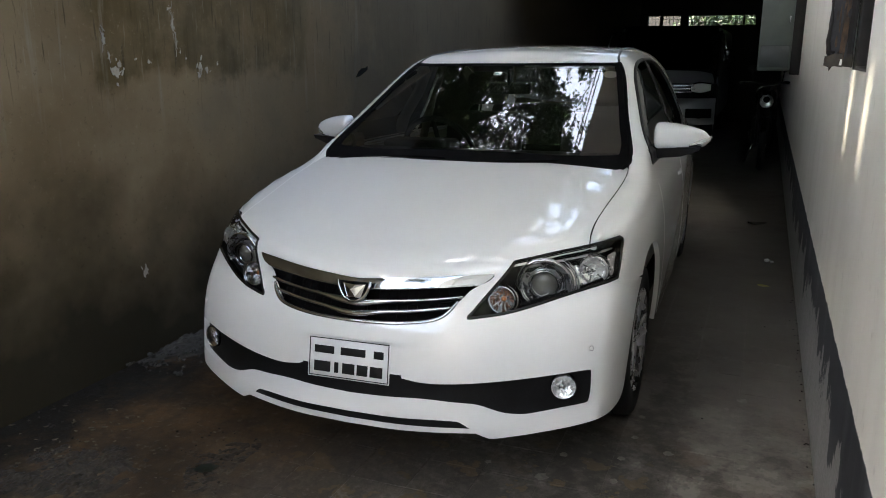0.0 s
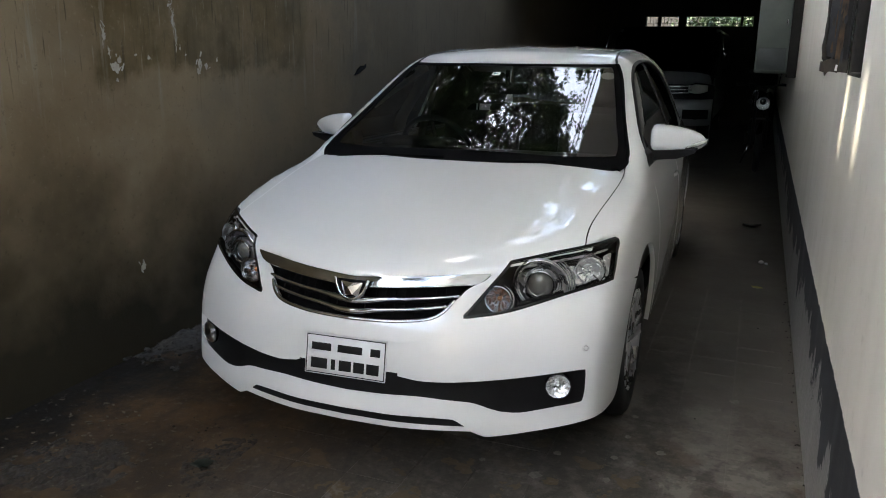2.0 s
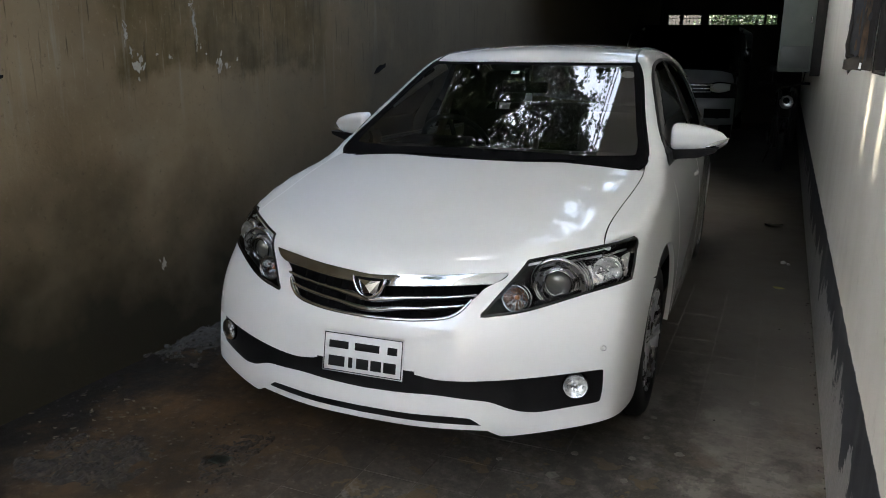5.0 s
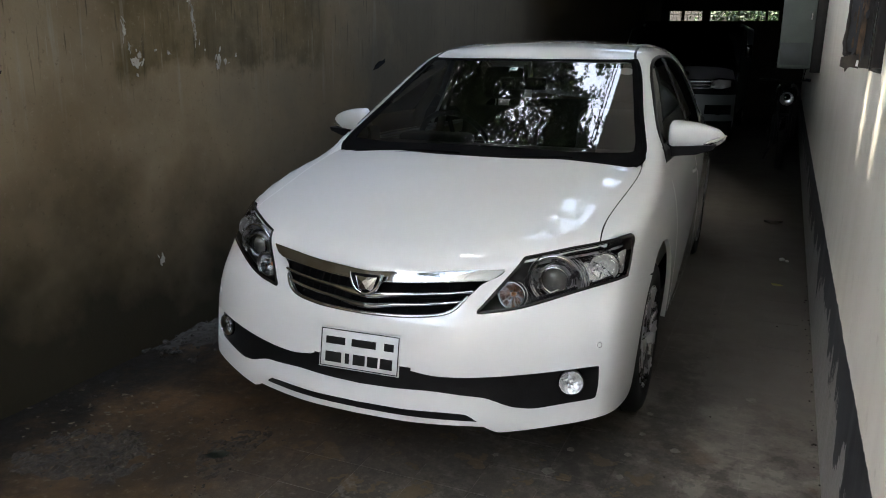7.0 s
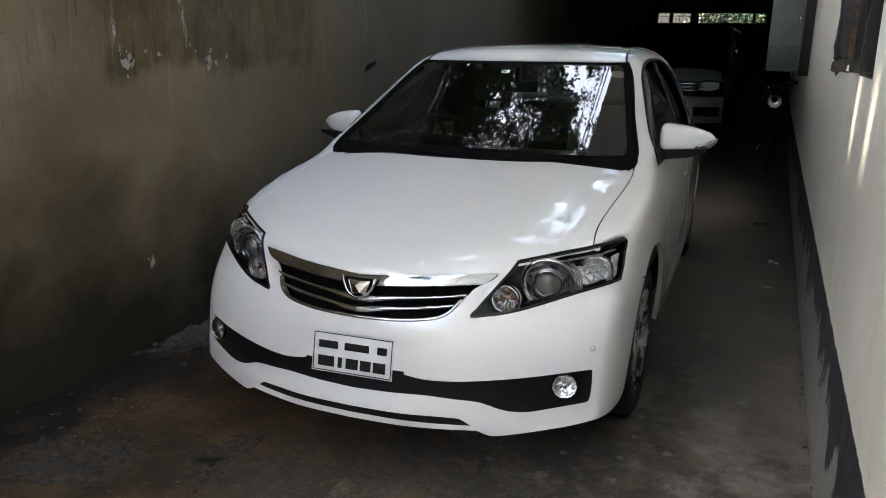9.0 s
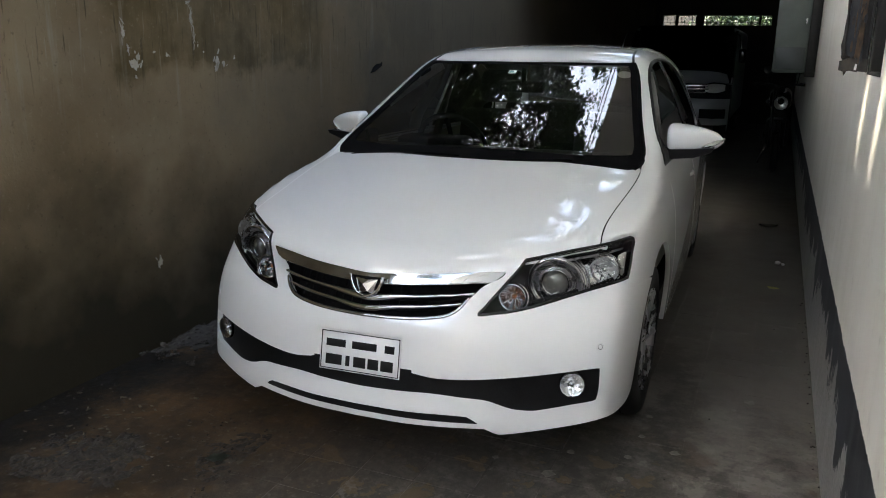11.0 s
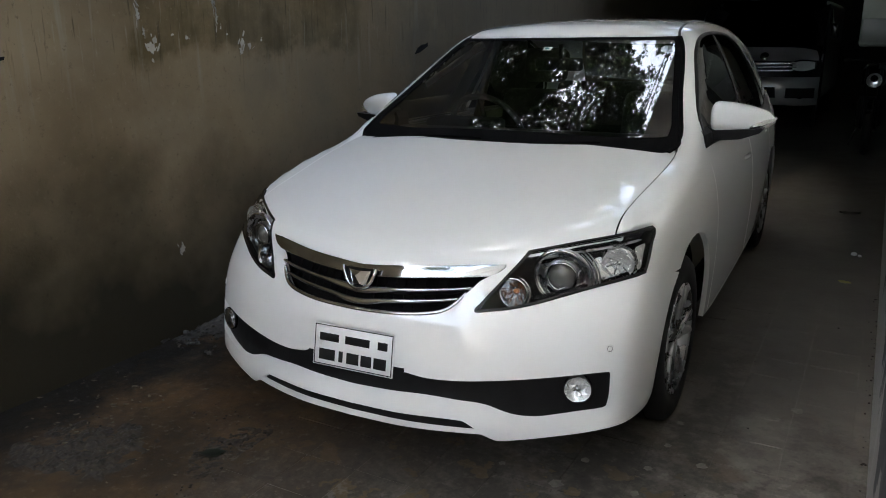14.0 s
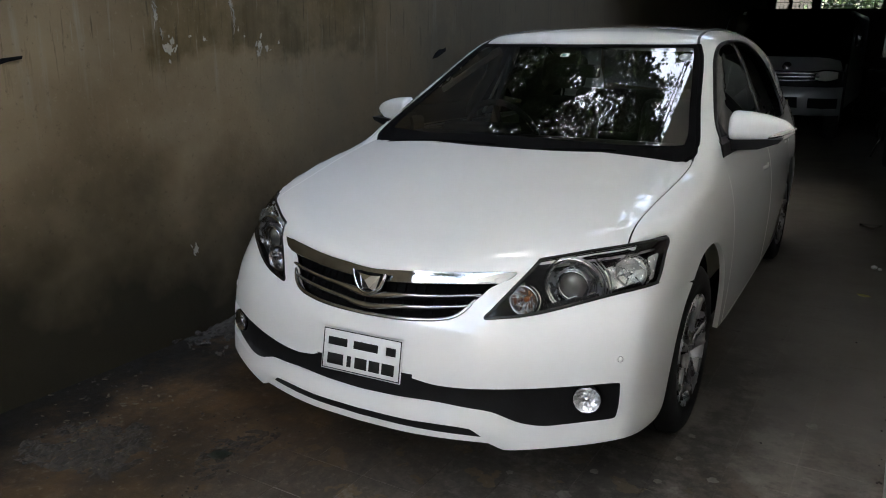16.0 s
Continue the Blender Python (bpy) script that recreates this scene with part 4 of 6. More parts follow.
for s in (1, -1):
    lay("wing_corner", full, TOP, [(0.728, 1.08), (0.731, 1.16), (0.724, 1.238), (0.717, 1.285), (0.730, 1.33), (0.755, 1.34), (0.765, 1.2), (0.755, 1.08)], PAINT, car, "", flip=s < 0, lift=-0.0035, rim=0.035, gap=0, step=0.015)

FRONT_EDGE = [(-x, y) for x, y in [p[:2] for p in HOOD[7:0:-1]]] + [p[:2] for p in HOOD[:8]]
lay("seam_backing", lower, TOP, [(x, y + 0.03) for x, y in FRONT_EDGE] + [(x, y - 0.012) for x, y in FRONT_EDGE[::-1]], PAINT, car, "", lift=-0.009, rim=0, gap=0, step=0.02)
SIDE = [p[:2] for p in HOOD[7:14]]
for s in (1, -1):
    lay("seam_backing", lower, TOP, [(x + 0.022, y) for x, y in SIDE] + [(x - 0.022, y) for x, y in SIDE[::-1]], PAINT, car, "", flip=s < 0, lift=-0.0075, rim=0, gap=0, step=0.02)
    part("bonnet_seam", strip(lower, TOP, SIDE, 0.0052, 0.001, -0.0062, s < 0, ends=0, n=90), MATT, car)
    lay("seam_backing", lower, FRONT, [(44.9, 0.676), (46.2, 0.684), (48, 0.668), (50, 0.636), (47, 0.628), (44.6, 0.655)], PAINT, car, "", flip=s < 0, lift=-0.005, rim=0, gap=0, step=0.02)

# doors, rear quarters, sills
for s in (1, -1):
    door = lay("front_door", lower, FLANK, [(1.41, -19.5, 1), (1.413, 6), (1.41, 22), (1.395, 36), (1.392, 38, 1), (1.9, 39), (2.44, 39.5, 1), (2.46, 10), (2.43, -19, 1)], PAINT, car, "", flip=s < 0, step=0.05)
    part("belt_moulding", strip(lower, FLANK, [(1.42, 38.2), (1.9, 38.7), (2.44, 38.7)], 0.014, 0.006, 0.0, s < 0), BLACK, door)
    m = [(1.0 * s * (0.815 + 0.026 * math.sin(math.pi * k / 10) ** 0.6), 2.18 + 0.022 * k, 0.80) for k in range(11)]
    part("door_handle", tube(m, [0.008] + [0.011] * 9 + [0.008], 10), PAINT, door)
    door = lay("rear_door", lower, FLANK, [(2.445, -19, 1), (2.47, 10), (2.45, 40, 1), (3.0, 39), (3.42, 38, 1), (3.36, 12), (3.27, 2), (3.23, -10), (3.235, -19, 1)], PAINT, car, "", flip=s < 0, step=0.05)
    m = [(1.0 * s * (0.772 + 0.026 * math.sin(math.pi * k / 10) ** 0.6), 3.12 + 0.022 * k, 0.82) for k in range(11)]
    part("door_handle", tube(m, [0.008] + [0.011] * 9 + [0.008], 10), PAINT, door)
    lay("rear_quarter", lower, FLANK, [(3.43, 38, 1), (3.37, 12), (3.46, 15.2), (3.62, 17), (3.78, 15), (3.92, 6), (3.99, -8), (4.0, -20, 1), (4.35, -18), (4.5, 10), (4.45, 38), (4.0, 40)], PAINT, car, "", flip=s < 0, step=0.05)
    part("sill", strip(lower, FLANK, [(1.42, -21), (2.3, -20.6), (3.25, -20.5)], 0.03, 0.008, -0.010, s < 0, ends=0.3), PAINT, car)
lay("boot_lid", lower, TOP, both_halves([(0, 4.05), (0.5, 4.02), (0.62, 4.1), (0.6, 4.45), (0, 4.5)]), PAINT, car, step=0.06)

# cabin: windscreen, roof, pillars, side glass
SCREEN = [(0, 1.892), (0.26, 1.908), (0.42, 1.932), (0.50, 1.952), (0.532, 1.955), (0.563, 1.875), (0.592, 1.76), (0.635, 1.555), (0.674, 1.40), (0.702, 1.29), (0.709, 1.235), (0.69, 1.185), (0.5, 1.10), (0.25, 1.03), (0, 1.01)]
CLEAR = [(0, 1.868), (0.26, 1.884), (0.42, 1.906), (0.498, 1.920), (0.522, 1.90), (0.548, 1.79), (0.578, 1.66), (0.622, 1.46), (0.645, 1.37), (0.655, 1.30), (0.640, 1.262), (0.50, 1.222), (0.35, 1.198), (0, 1.185)]
screen = lay("windscreen", upper, TOP, both_halves(SCREEN), GLASS, car, "raked windscreen reflecting leaves and sky", step=0.03, rim=0, lift=-0.004)
screen.visible_shadow = False
lay("black_border", upper, TOP, both_halves(SCREEN), MATT, screen, "black ceramic border", holes=[both_halves(CLEAR)], step=0.02, rim=0, lift=-0.0020, gap=0.0)
seal = [p[:2] for p in SCREEN[:13]]
part("windscreen_seal", strip(upper, TOP, seal[4:12], 0.018, 0.004, -0.001, ends=0), MATT, screen)
part("windscreen_seal", strip(upper, TOP, seal[4:12], 0.018, 0.004, -0.001, True, ends=0), MATT, screen)
p, n = spot(-0.040, 1.80, upper, TOP, 0.003)
q = facing(p, n)
part("sticker", moved(block((-0.020, -0.014, -0.0005), (0.020, 0.014, 0.0008)), q), PLATE, screen, "small pale sticker")
part("sticker_print", moved(block((-0.013, -0.008, 0.0006), (0.008, 0.006, 0.0012)), q), surface("teal_print", (0.1, 0.28, 0.3), (0.14, 0.33, 0.35), 30), screen)
p, n = spot(0.505, 1.86, upper, TOP, 0.012)
part("inspection_sticker", lathe([(0.0, 0.001), (0.03, 0.001), (0.034, 0.0)], 28, facing(p, n)), PLATE, screen)

ROOF = [(0, 1.897), (0.26, 1.913), (0.42, 1.938), (0.50, 1.958), (0.524, 1.985), (0.515, 2.09), (0.50, 2.43), (0.495, 2.8), (0.48, 3.3), (0.46, 3.62), (0.3, 3.70), (0, 3.73)]
roof = lay("roof", upper, TOP, both_halves(ROOF), PAINT, car, step=0.045, rim=0.012)
lay("rear_window", upper, TOP, both_halves([(0, 3.76), (0.3, 3.73), (0.47, 3.66), (0.55, 3.9), (0.60, 4.15), (0.3, 4.24), (0, 4.25)]), GLOSS_BLACK, car, step=0.06, rim=0)
OPENING = [(1.40, 8.6, 1), (1.42, 13.0), (1.47, 17.2), (1.56, 22.0), (1.70, 28.6), (1.872, 36.2), (2.022, 40.3), (2.24, 42.0), (2.50, 42.2), (2.76, 41.2), (3.0, 38.2), (3.2, 33.0), (3.36, 25.5), (3.46, 16.0), (3.48, 9.5, 1), (2.9, 8.2), (2.1, 7.0)]
FRAME = [(*BASE_CABIN[0], 1), BASE_CABIN[1], (*BASE_CABIN[2], 1), (1.27, 12.2), (1.29, 13.6), (1.40, 18.9), (1.555, 26.2), (1.76, 35.0), (1.875, 40.9), (1.975, 45.4), (2.09, 47.8), (2.43, 51.0), (2.80, 52.0), (3.3, 50.5), (3.62, 46.5), (3.9, 33), (4.1, 20), (4.15, 8), (3.4, 5.5), (2.2, 4.0)]
for s in (1, -1):
    frame_side = lay("side_frame", full, CABIN, FRAME, PAINT, car, "white pillar and roof rail", flip=s < 0, holes=[OPENING], step=0.03, rim=0.015)
    part("roof_ditch_seal", strip(upper, CABIN, [(1.955, 44.9), (2.08, 47.9), (2.43, 51.2), (2.80, 52.2), (3.3, 50.7)], 0.012, 0.003, 0.0, s < 0, ends=0), BLACK, frame_side)
    pane_side = lay("side_window", full, CABIN, [(1.345, 7.6), (1.375, 13.2), (1.51, 22.3), (1.65, 29.4), (1.83, 37.3), (2.0, 41.6), (2.24, 43.3), (2.42, 43.4), (2.42, 6.0), (2.1, 5.6)], TINTED, frame_side, "dark tinted window", flip=s < 0, lift=-0.008, rim=0, step=0.04)
    pane_side.visible_shadow = False
    pane_side = lay("side_window", full, CABIN, [(2.44, 43.4), (2.77, 42.6), (3.03, 39.4), (3.24, 33.8), (3.41, 25.9), (3.51, 16.0), (3.53, 8.4), (2.9, 6.8), (2.44, 6.0)], TINTED, frame_side, "dark tinted window", flip=s < 0, lift=-0.008, rim=0, step=0.04)
    pane_side.visible_shadow = False
    part("door_pillar_cover", strip(full, CABIN, [(2.43, 8.5), (2.43, 25), (2.42, 42.5)], 0.07, 0.003, -0.006, s < 0, ends=0), GLOSS_BLACK, frame_side)
    edge = OPENING + OPENING[:1]
    part("window_rubber", strip(full, CABIN, edge, 0.018, 0.003, -0.001, s < 0, ends=0, n=220), BLACK, frame_side)

# cowl, wipers
lay("cowl_cover", upper, TOP, both_halves([(0, 1.20), (0.4, 1.22), (0.66, 1.29), (0.70, 1.24), (0.5, 1.05), (0, 0.98)]), MATT, car, "black cowl cover under the windscreen", lift=-0.018, rim=0, step=0.03, gap=0)
for x0, y0, x1, y1 in ((-0.13, 1.085, 0.43, 1.165), (-0.62, 1.150, -0.06, 1.120)):
    wiper = under(new("wiper"), car, "black windscreen wiper")
    way = [(x0 + (x1 - x0) * k / 8, y0 + (y1 - y0) * (k / 8) ** 1.5) for k in range(9)]
    part("blade", strip(upper, TOP, way, 0.007, 0.006, 0.002, ends=0.4), MATT, wiper)
    part("arm", strip(upper, TOP, [(x0 + (x1 - x0) * k / 10, y0 - 0.035 + (y1 - y0) * (k / 8) ** 1.5 + 0.004 * k) for k in range(7)], [0.020, 0.018, 0.016, 0.014, 0.012, 0.010, 0.008], 0.005, 0.002, ends=0.4), MATT, wiper)

# door mirrors
for s in (1, -1):
    mirror = under(new("door_mirror"), car, "white door mirror with indicator")
    V, F, n, rows = [], [], 40, 22
    for i in range(rows + 1):
        k = i / rows
        x = 0.778 + 0.240 * k
        tall = 0.064 * (1 - 0.62 * k ** 2.6) * (1 - max(0, k - 0.86) ** 2 * 36) * min(1, 0.90 + k)
        deep = 0.085 * (1 - 0.70 * k ** 2.0) * (1 - max(0, k - 0.9) ** 2 * 40)
        if i == 0:
            tall, deep = tall * 0.80, deep * 0.72
        mid = 1.057 - 0.004 * k - 0.012 * k * k
        back = 1.615 + 0.055 * k * k
        for j in range(n):
            a = 2 * math.pi * j / n
            c, d = math.cos(a), math.sin(a)
            e = 0.72
            V.append((s * x, back + deep * (math.copysign(abs(c) ** e, c) if c < 0 else 0.18 * c), mid + tall * math.copysign(abs(d) ** e, d)))
    for i in range(rows):
        F += [[i * n + j, i * n + (j + 1) % n, (i + 1) * n + (j + 1) % n, (i + 1) * n + j] for j in range(n)]
    F += [list(range(n))[::-1], list(range(rows * n, (rows + 1) * n))]
    if s < 0:
        F = [q[::-1] for q in F]
    part("cap", (V, F), PAINT, mirror)
    base = [(0.735, 0.948), (0.80, 0.962), (0.90, 0.972), (0.975, 1.000), (0.985, 1.018), (0.90, 1.012), (0.80, 1.006), (0.745, 1.03), (0.732, 1.0)]
    part("foot", slab([(s * a, b) for a, b in base], 1.545, 1.645), BLACK, mirror, "black mirror foot", smooth=False)
    part("door_plinth", slab([(s * a, b) for a, b in [(0.775, 0.935), (0.80, 0.95), (0.79, 1.0), (0.76, 1.03), (0.75, 0.99)]], 1.40, 1.62), BLACK, mirror, smooth=False)
    part("indicator", tube([(s * (0.930 + 0.011 * k), 1.573 + 0.0016 * k * k, 1.018 + 0.0032 * k + 0.0001 * k * k) for k in range(9)], [0.004, 0.007, 0.009, 0.010, 0.010, 0.010, 0.010, 0.009, 0.005], 10), SILVER, mirror, "clear indicator lens")
    part("glass", slab([(s * a, b) for a, b in [(0.80, 1.01), (0.96, 1.025), (0.98, 1.06), (0.93, 1.09), (0.80, 1.10)]], 1.632, 1.637), CHROME, mirror)

# wheels
def wheel(x, y, side):
    w = under(new("wheel"), car, "five-spoke silver alloy wheel")
    m = Matrix.Translation((x, y, 0.312)) @ Matrix.Rotation(radians(90) * side, 4, "Y")
    tread = [(0.205, -0.09), (0.25, -0.098), (0.29, -0.094), (0.306, -0.08), (0.310, -0.05), (0.312, 0.0), (0.310, 0.05), (0.306, 0.08), (0.29, 0.094), (0.25, 0.098), (0.205, 0.09), (0.2, 0.0)]
    tyre = part("tyre", lathe(tread, 64, m), TYRE, w, "black rubber tyre")
    for h in (-0.03, 0.0, 0.03):
        part("tread_groove", lathe([(0.3125, h - 0.003), (0.3135, h), (0.3125, h + 0.003)], 64, m), DARK, tyre)
    rim = part("rim", lathe([(0.205, 0.088), (0.208, 0.094), (0.200, 0.096), (0.190, 0.086), (0.182, 0.05), (0.178, -0.06), (0.2, -0.09)], 64, m), ALLOY, w)
    part("brake_disc", lathe([(0.0, 0.0), (0.13, 0.0), (0.135, -0.01), (0.135, -0.02)], 40, m), DARK, w)
    part("hub_cap", lathe([(0.0, 0.082), (0.02, 0.081), (0.028, 0.076), (0.032, 0.06)], 30, m), ALLOY, rim)
    for k in range(5):
        for d in (-9, 9):
            a = radians(72 * k + 20 + d)
            b = radians(72 * k + 20 + d * 1.25)
            pts = [m @ Vector((r * math.cos(a + (b - a) * t), r * math.sin(a + (b - a) * t), h)) for r, h, t in ((0.03, 0.066, 0), (0.07, 0.074, 0.2), (0.12, 0.080, 0.5), (0.165, 0.084, 0.8), (0.194, 0.084, 1))]
            part("spoke", tube(pts, [0.020, 0.017, 0.014, 0.014, 0.017], 8, flat=1.0), ALLOY, rim)
    return w


for x, y in ((0.742, 0.945), (0.68, 3.645)):
    for turn, at in ((1, x), (-1, -x)):
        wheel(at, y, turn).location.z = 0.003 - 0.0101 * at

# under the skin: arches, floor, engine bay
part("floor_pan", block((-0.74, 1.38, 0.16), (0.74, 3.2, 0.30), 0.02), DARK, car)
part("engine_bay", block((-0.55, 0.36, 0.22), (0.55, 1.20, 0.70), 0.05), DARK, car)
part("rear_floor", block((-0.52, 3.1, 0.2), (0.52, 4.4, 0.8), 0.05), DARK, car)
for s in (1, -1):
    for y in (0.95, 3.645):
        m = Matrix.Translation((s * (0.55 if y < 2 else 0.46), y, 0.31)) @ Matrix.Rotation(radians(90) * s, 4, "Y")
        v, f = lathe([(0.0, 0.0), (0.37, 0.0), (0.385, 0.10), (0.385, 0.250)], 48, m)
        part("arch_liner", ([(p.x, p.y, max(p.z, 0.20)) for p in v], f), DARK, car)
    part("inner_side", block((min(s * 0.60, s * 0.72), 1.4, 0.3), (max(s * 0.60, s * 0.72), 3.25, 0.90), 0.02), DARK, car)

# inside the cabin
cab = under(new("interior"), car, "dim cabin with beige trim and grey seats")
part("dashboard", slab([(1.16, 0.93), (1.30, 0.965), (1.50, 0.985), (1.68, 0.965), (1.74, 0.90), (1.72, 0.60), (1.16, 0.60)], -0.66, 0.66, 0), DASH, cab)
part("instrument_hood", block((-0.56, 1.52, 0.95), (-0.20, 1.70, 1.02), 0.03, 4), DASH, cab)
wm = Matrix.Translation((-0.37, 1.83, 0.945)) @ Euler((radians(-62), 0, 0)).to_matrix().to_4x4()
sw = part("steering_wheel", tube([wm @ Vector((0.185 * math.cos(2 * math.pi * k / 40), 0.185 * math.sin(2 * math.pi * k / 40), 0)) for k in range(40)], 0.015, 10, True), DASH, cab, "dark steering wheel")
part("wheel_hub", moved(block((-0.06, -0.06, -0.03), (0.06, 0.05, 0.02), 0.02, 3), wm), DASH, sw)
for a in (0, 180, 270):
    part("wheel_spoke", tube([wm @ Vector((0.04 * math.cos(radians(a)), 0.04 * math.sin(radians(a)), 0)), wm @ Vector((0.18 * math.cos(radians(a)), 0.18 * math.sin(radians(a)), 0))], 0.013, 8), DASH, sw)
for x in (-0.36, 0.36):
    seat = under(new("front_seat"), cab, "grey fabric front seat with headrest")
    part("cushion", block((x - 0.25, 1.95, 0.42), (x + 0.25, 2.45, 0.58), 0.06, 4), FABRIC, seat)
    tilt = Matrix.Translation((x, 2.42, 0.52)) @ Matrix.Rotation(radians(-16), 4, "X")
    part("backrest", moved(block((-0.24, -0.05, 0), (0.24, 0.08, 0.60), 0.06, 4), tilt), FABRIC, seat)
    part("headrest", moved(block((-0.13, -0.04, 0.64), (0.13, 0.06, 0.83), 0.045, 4), tilt), FABRIC, seat)
part("rear_bench", joined(block((-0.62, 2.85, 0.40), (0.62, 3.35, 0.58), 0.05, 3), moved(block((-0.62, -0.06, 0), (0.62, 0.06, 0.60), 0.05, 3), Matrix.Translation((0, 3.36, 0.52)) @ Matrix.Rotation(radians(-20), 4, "X"))), FABRIC, cab, "grey rear bench")
for s in (1, -1):
    part("centre_pillar_trim", tube([(s * 0.715, 2.40, 0.92), (s * 0.64, 2.42, 1.18), (s * 0.56, 2.40, 1.36)], 0.022, 8, flat=1.6), TRIM, cab, "pale pillar trim")
    part("seat_belt", tube([(s * 0.598, 2.41, 1.315), (s * 0.60, 2.235, 1.155), (s * 0.605, 2.09, 1.03)], 0.021, 6, flat=0.4), surface("pale_webbing", (0.80, 0.78, 0.73), (0.88, 0.86, 0.81), 50, 0.25, 0.05, coat=1.0), cab)
    part("door_card", slab([(1.45, 0.40), (3.2, 0.40), (3.2, 0.95), (1.45, 0.93)], s * 0.735, s * 0.755, 0), surface("pale_door_card", (0.30, 0.28, 0.23), (0.38, 0.355, 0.30), 8, 0.7), cab)
part("headlining", slab([(1.99, 1.370), (2.45, 1.405), (3.0, 1.40), (3.5, 1.345), (3.5, 1.352), (3.0, 1.41), (2.45, 1.415), (1.99, 1.378)], -0.50, 0.50, 0), TRIM, cab)
part("rear_view_mirror", block((-0.13, 1.86, 1.225), (0.11, 1.885, 1.285), 0.012, 3), DASH, cab)
part("mirror_stem", tube([(0, 1.87, 1.27), (0, 1.875, 1.345)], 0.012, 8), DASH, cab)


# the cabin is a little wider and lower than the curves above give, and the nose more upright
def settle(co, kind="body"):
    x, y, z = co.T
    up = np.clip((z - 0.90) / 0.15, 0, 1)
    up = up * up * (3 - 2 * up)
    near = 1 - np.clip((y - 0.35) / 0.45, 0, 1)
    push = PUSH(z)
    rise = {"screen": 1.0, "frame": up, "body": 0.0}[kind] * (-0.014 + 0.045 * (z - 0.95))
    return np.stack([x * (1 + 0.026 * up), y + push * near * near * (3 - 2 * near), z + rise], -1)


PUSH, _ = curve((0.40, 0.0), (0.50, 0.0), (0.56, 0.004), (0.62, 0.011), (0.66, 0.010), (0.70, 0.0), (0.76, -0.016), (0.84, -0.017), (1.0, -0.017), (1.6, -0.017))
for ob in car.children_recursive:
    line = [ob]
    while line[-1].parent is not car:
        line.append(line[-1].parent)
    if ob.type == "MESH" and not line[-1].name.startswith(("wheel", "door_mirror")):
        was = np.empty(3 * len(ob.data.vertices))
        ob.data.vertices.foreach_get("co", was)
        was = was.reshape(-1, 3)
        top = line[-1].name.split(".")[0]
        kind = "screen" if top in ("windscreen", "roof", "rear_window", "cowl_cover", "wiper") else "frame" if top in ("side_frame", "interior") else "body"
        ob.data.vertices.foreach_set("co", settle(was, kind).ravel())
        if ob.name in SKIN:
            turn = np.stack([(settle(was + 0.002 * e, kind) - settle(was - 0.002 * e, kind)) / 0.004 for e in np.eye(3)], -1)
            N = np.einsum("nij,nj->ni", np.linalg.inv(turn).transpose(0, 2, 1), SKIN[ob.name])
            ob.data.normals_split_custom_set_from_vertices((N / np.linalg.norm(N, axis=1)[:, None]).tolist())
        ob.data.update()

# the car leans a little on its springs and stands a touch askew; the wheels stay on the ground
stand = Matrix.Translation((-0.006, 1.0 - 0.004, 0.5 - 0.003)) @ Euler((0, radians(-0.58), radians(0.28))).to_matrix().to_4x4() @ Matrix.Translation((0, -1.0, -0.5))
for ob in (car, plate):
    ob.matrix_basis = stand @ Matrix.Translation(ob.location)


# ---- window in the painted wall, with a rusty open shutter ----
RUST = surface("rusty_sheet", (0.030, 0.021, 0.013), (0.14, 0.088, 0.050), 22, 0.85, 0.08, 0.6, fine=60)
CHARRED = surface("blackened_timber", (0.010, 0.009, 0.008), (0.03, 0.026, 0.022), 18, 0.8, 0.08, 0.5)
rng_edge = random.Random(11)
GREY_TIMBER = surface("grey_timber", (0.022, 0.019, 0.016), (0.075, 0.064, 0.050), 30, 0.85, 0.08, 0.5, fine=80)
window = tagged(new("window_1"), "old window with grey bars and a rusty open shutter", kind="structure")
for y0, y1, x0, x1, mat in ((0.625, 0.665, 1.51, 1.60, CHARRED), (0.715, 0.80, 1.52, 1.58, CHARRED), (0.845, 0.935, 1.52, 1.58, RUST), (0.985, 1.078, 1.492, 1.60, CHARRED)):
    part("window_post", block((x0, y0, 1.375), (x1, y1, 2.445), 0.004, 1), mat, window)
part("window_backing", block((1.66, 0.625, 1.375), (1.70, 1.075, 2.445)), DARK, window)
part("window_sill", block((1.492, 0.622, 1.3725), (1.65, 1.078, 1.385), 0.003, 1), CHARRED, window)
BLUE_GREY = surface("faded_blue_grey_paint", (0.020, 0.021, 0.024), (0.065, 0.068, 0.074), 9, 0.75, 0.08, 0.4, fine=70)
for k, (a, b, z0, mat) in enumerate(((1.411, 1.445, 1.432, BLUE_GREY), (1.443, 1.466, 1.428, RUST), (1.464, 1.482, 1.40, CHARRED), (1.481, 1.489, 1.39, CHARRED))):
    rag = [(a, z0 + 0.004 * (k % 2)), ((a + b) / 2, z0 - 0.012), (b, z0 + 0.01)] + [(b + rng_edge.uniform(-0.002, 0.002), z0 + 0.02 + (2.28 - z0) * q / 9) for q in range(10)] + [(a + rng_edge.uniform(-0.002, 0.003), 2.3 - (2.26 - z0) * q / 9) for q in range(10)]
    part("shutter_board", slab(rag, 1.078 - 0.006 * k, 1.092 - 0.006 * k), mat, window, smooth=False)
stile = [(1.402, 1.43), (1.412, 1.412), (1.489, 1.40), (1.489, 2.3), (1.404, 2.3)] + [(1.400 + rng_edge.uniform(0, 0.007), 2.25 - 0.055 * q) for q in range(15)]
part("shutter_back", slab(stile, 1.094, 1.102), CHARRED, window, smooth=False)
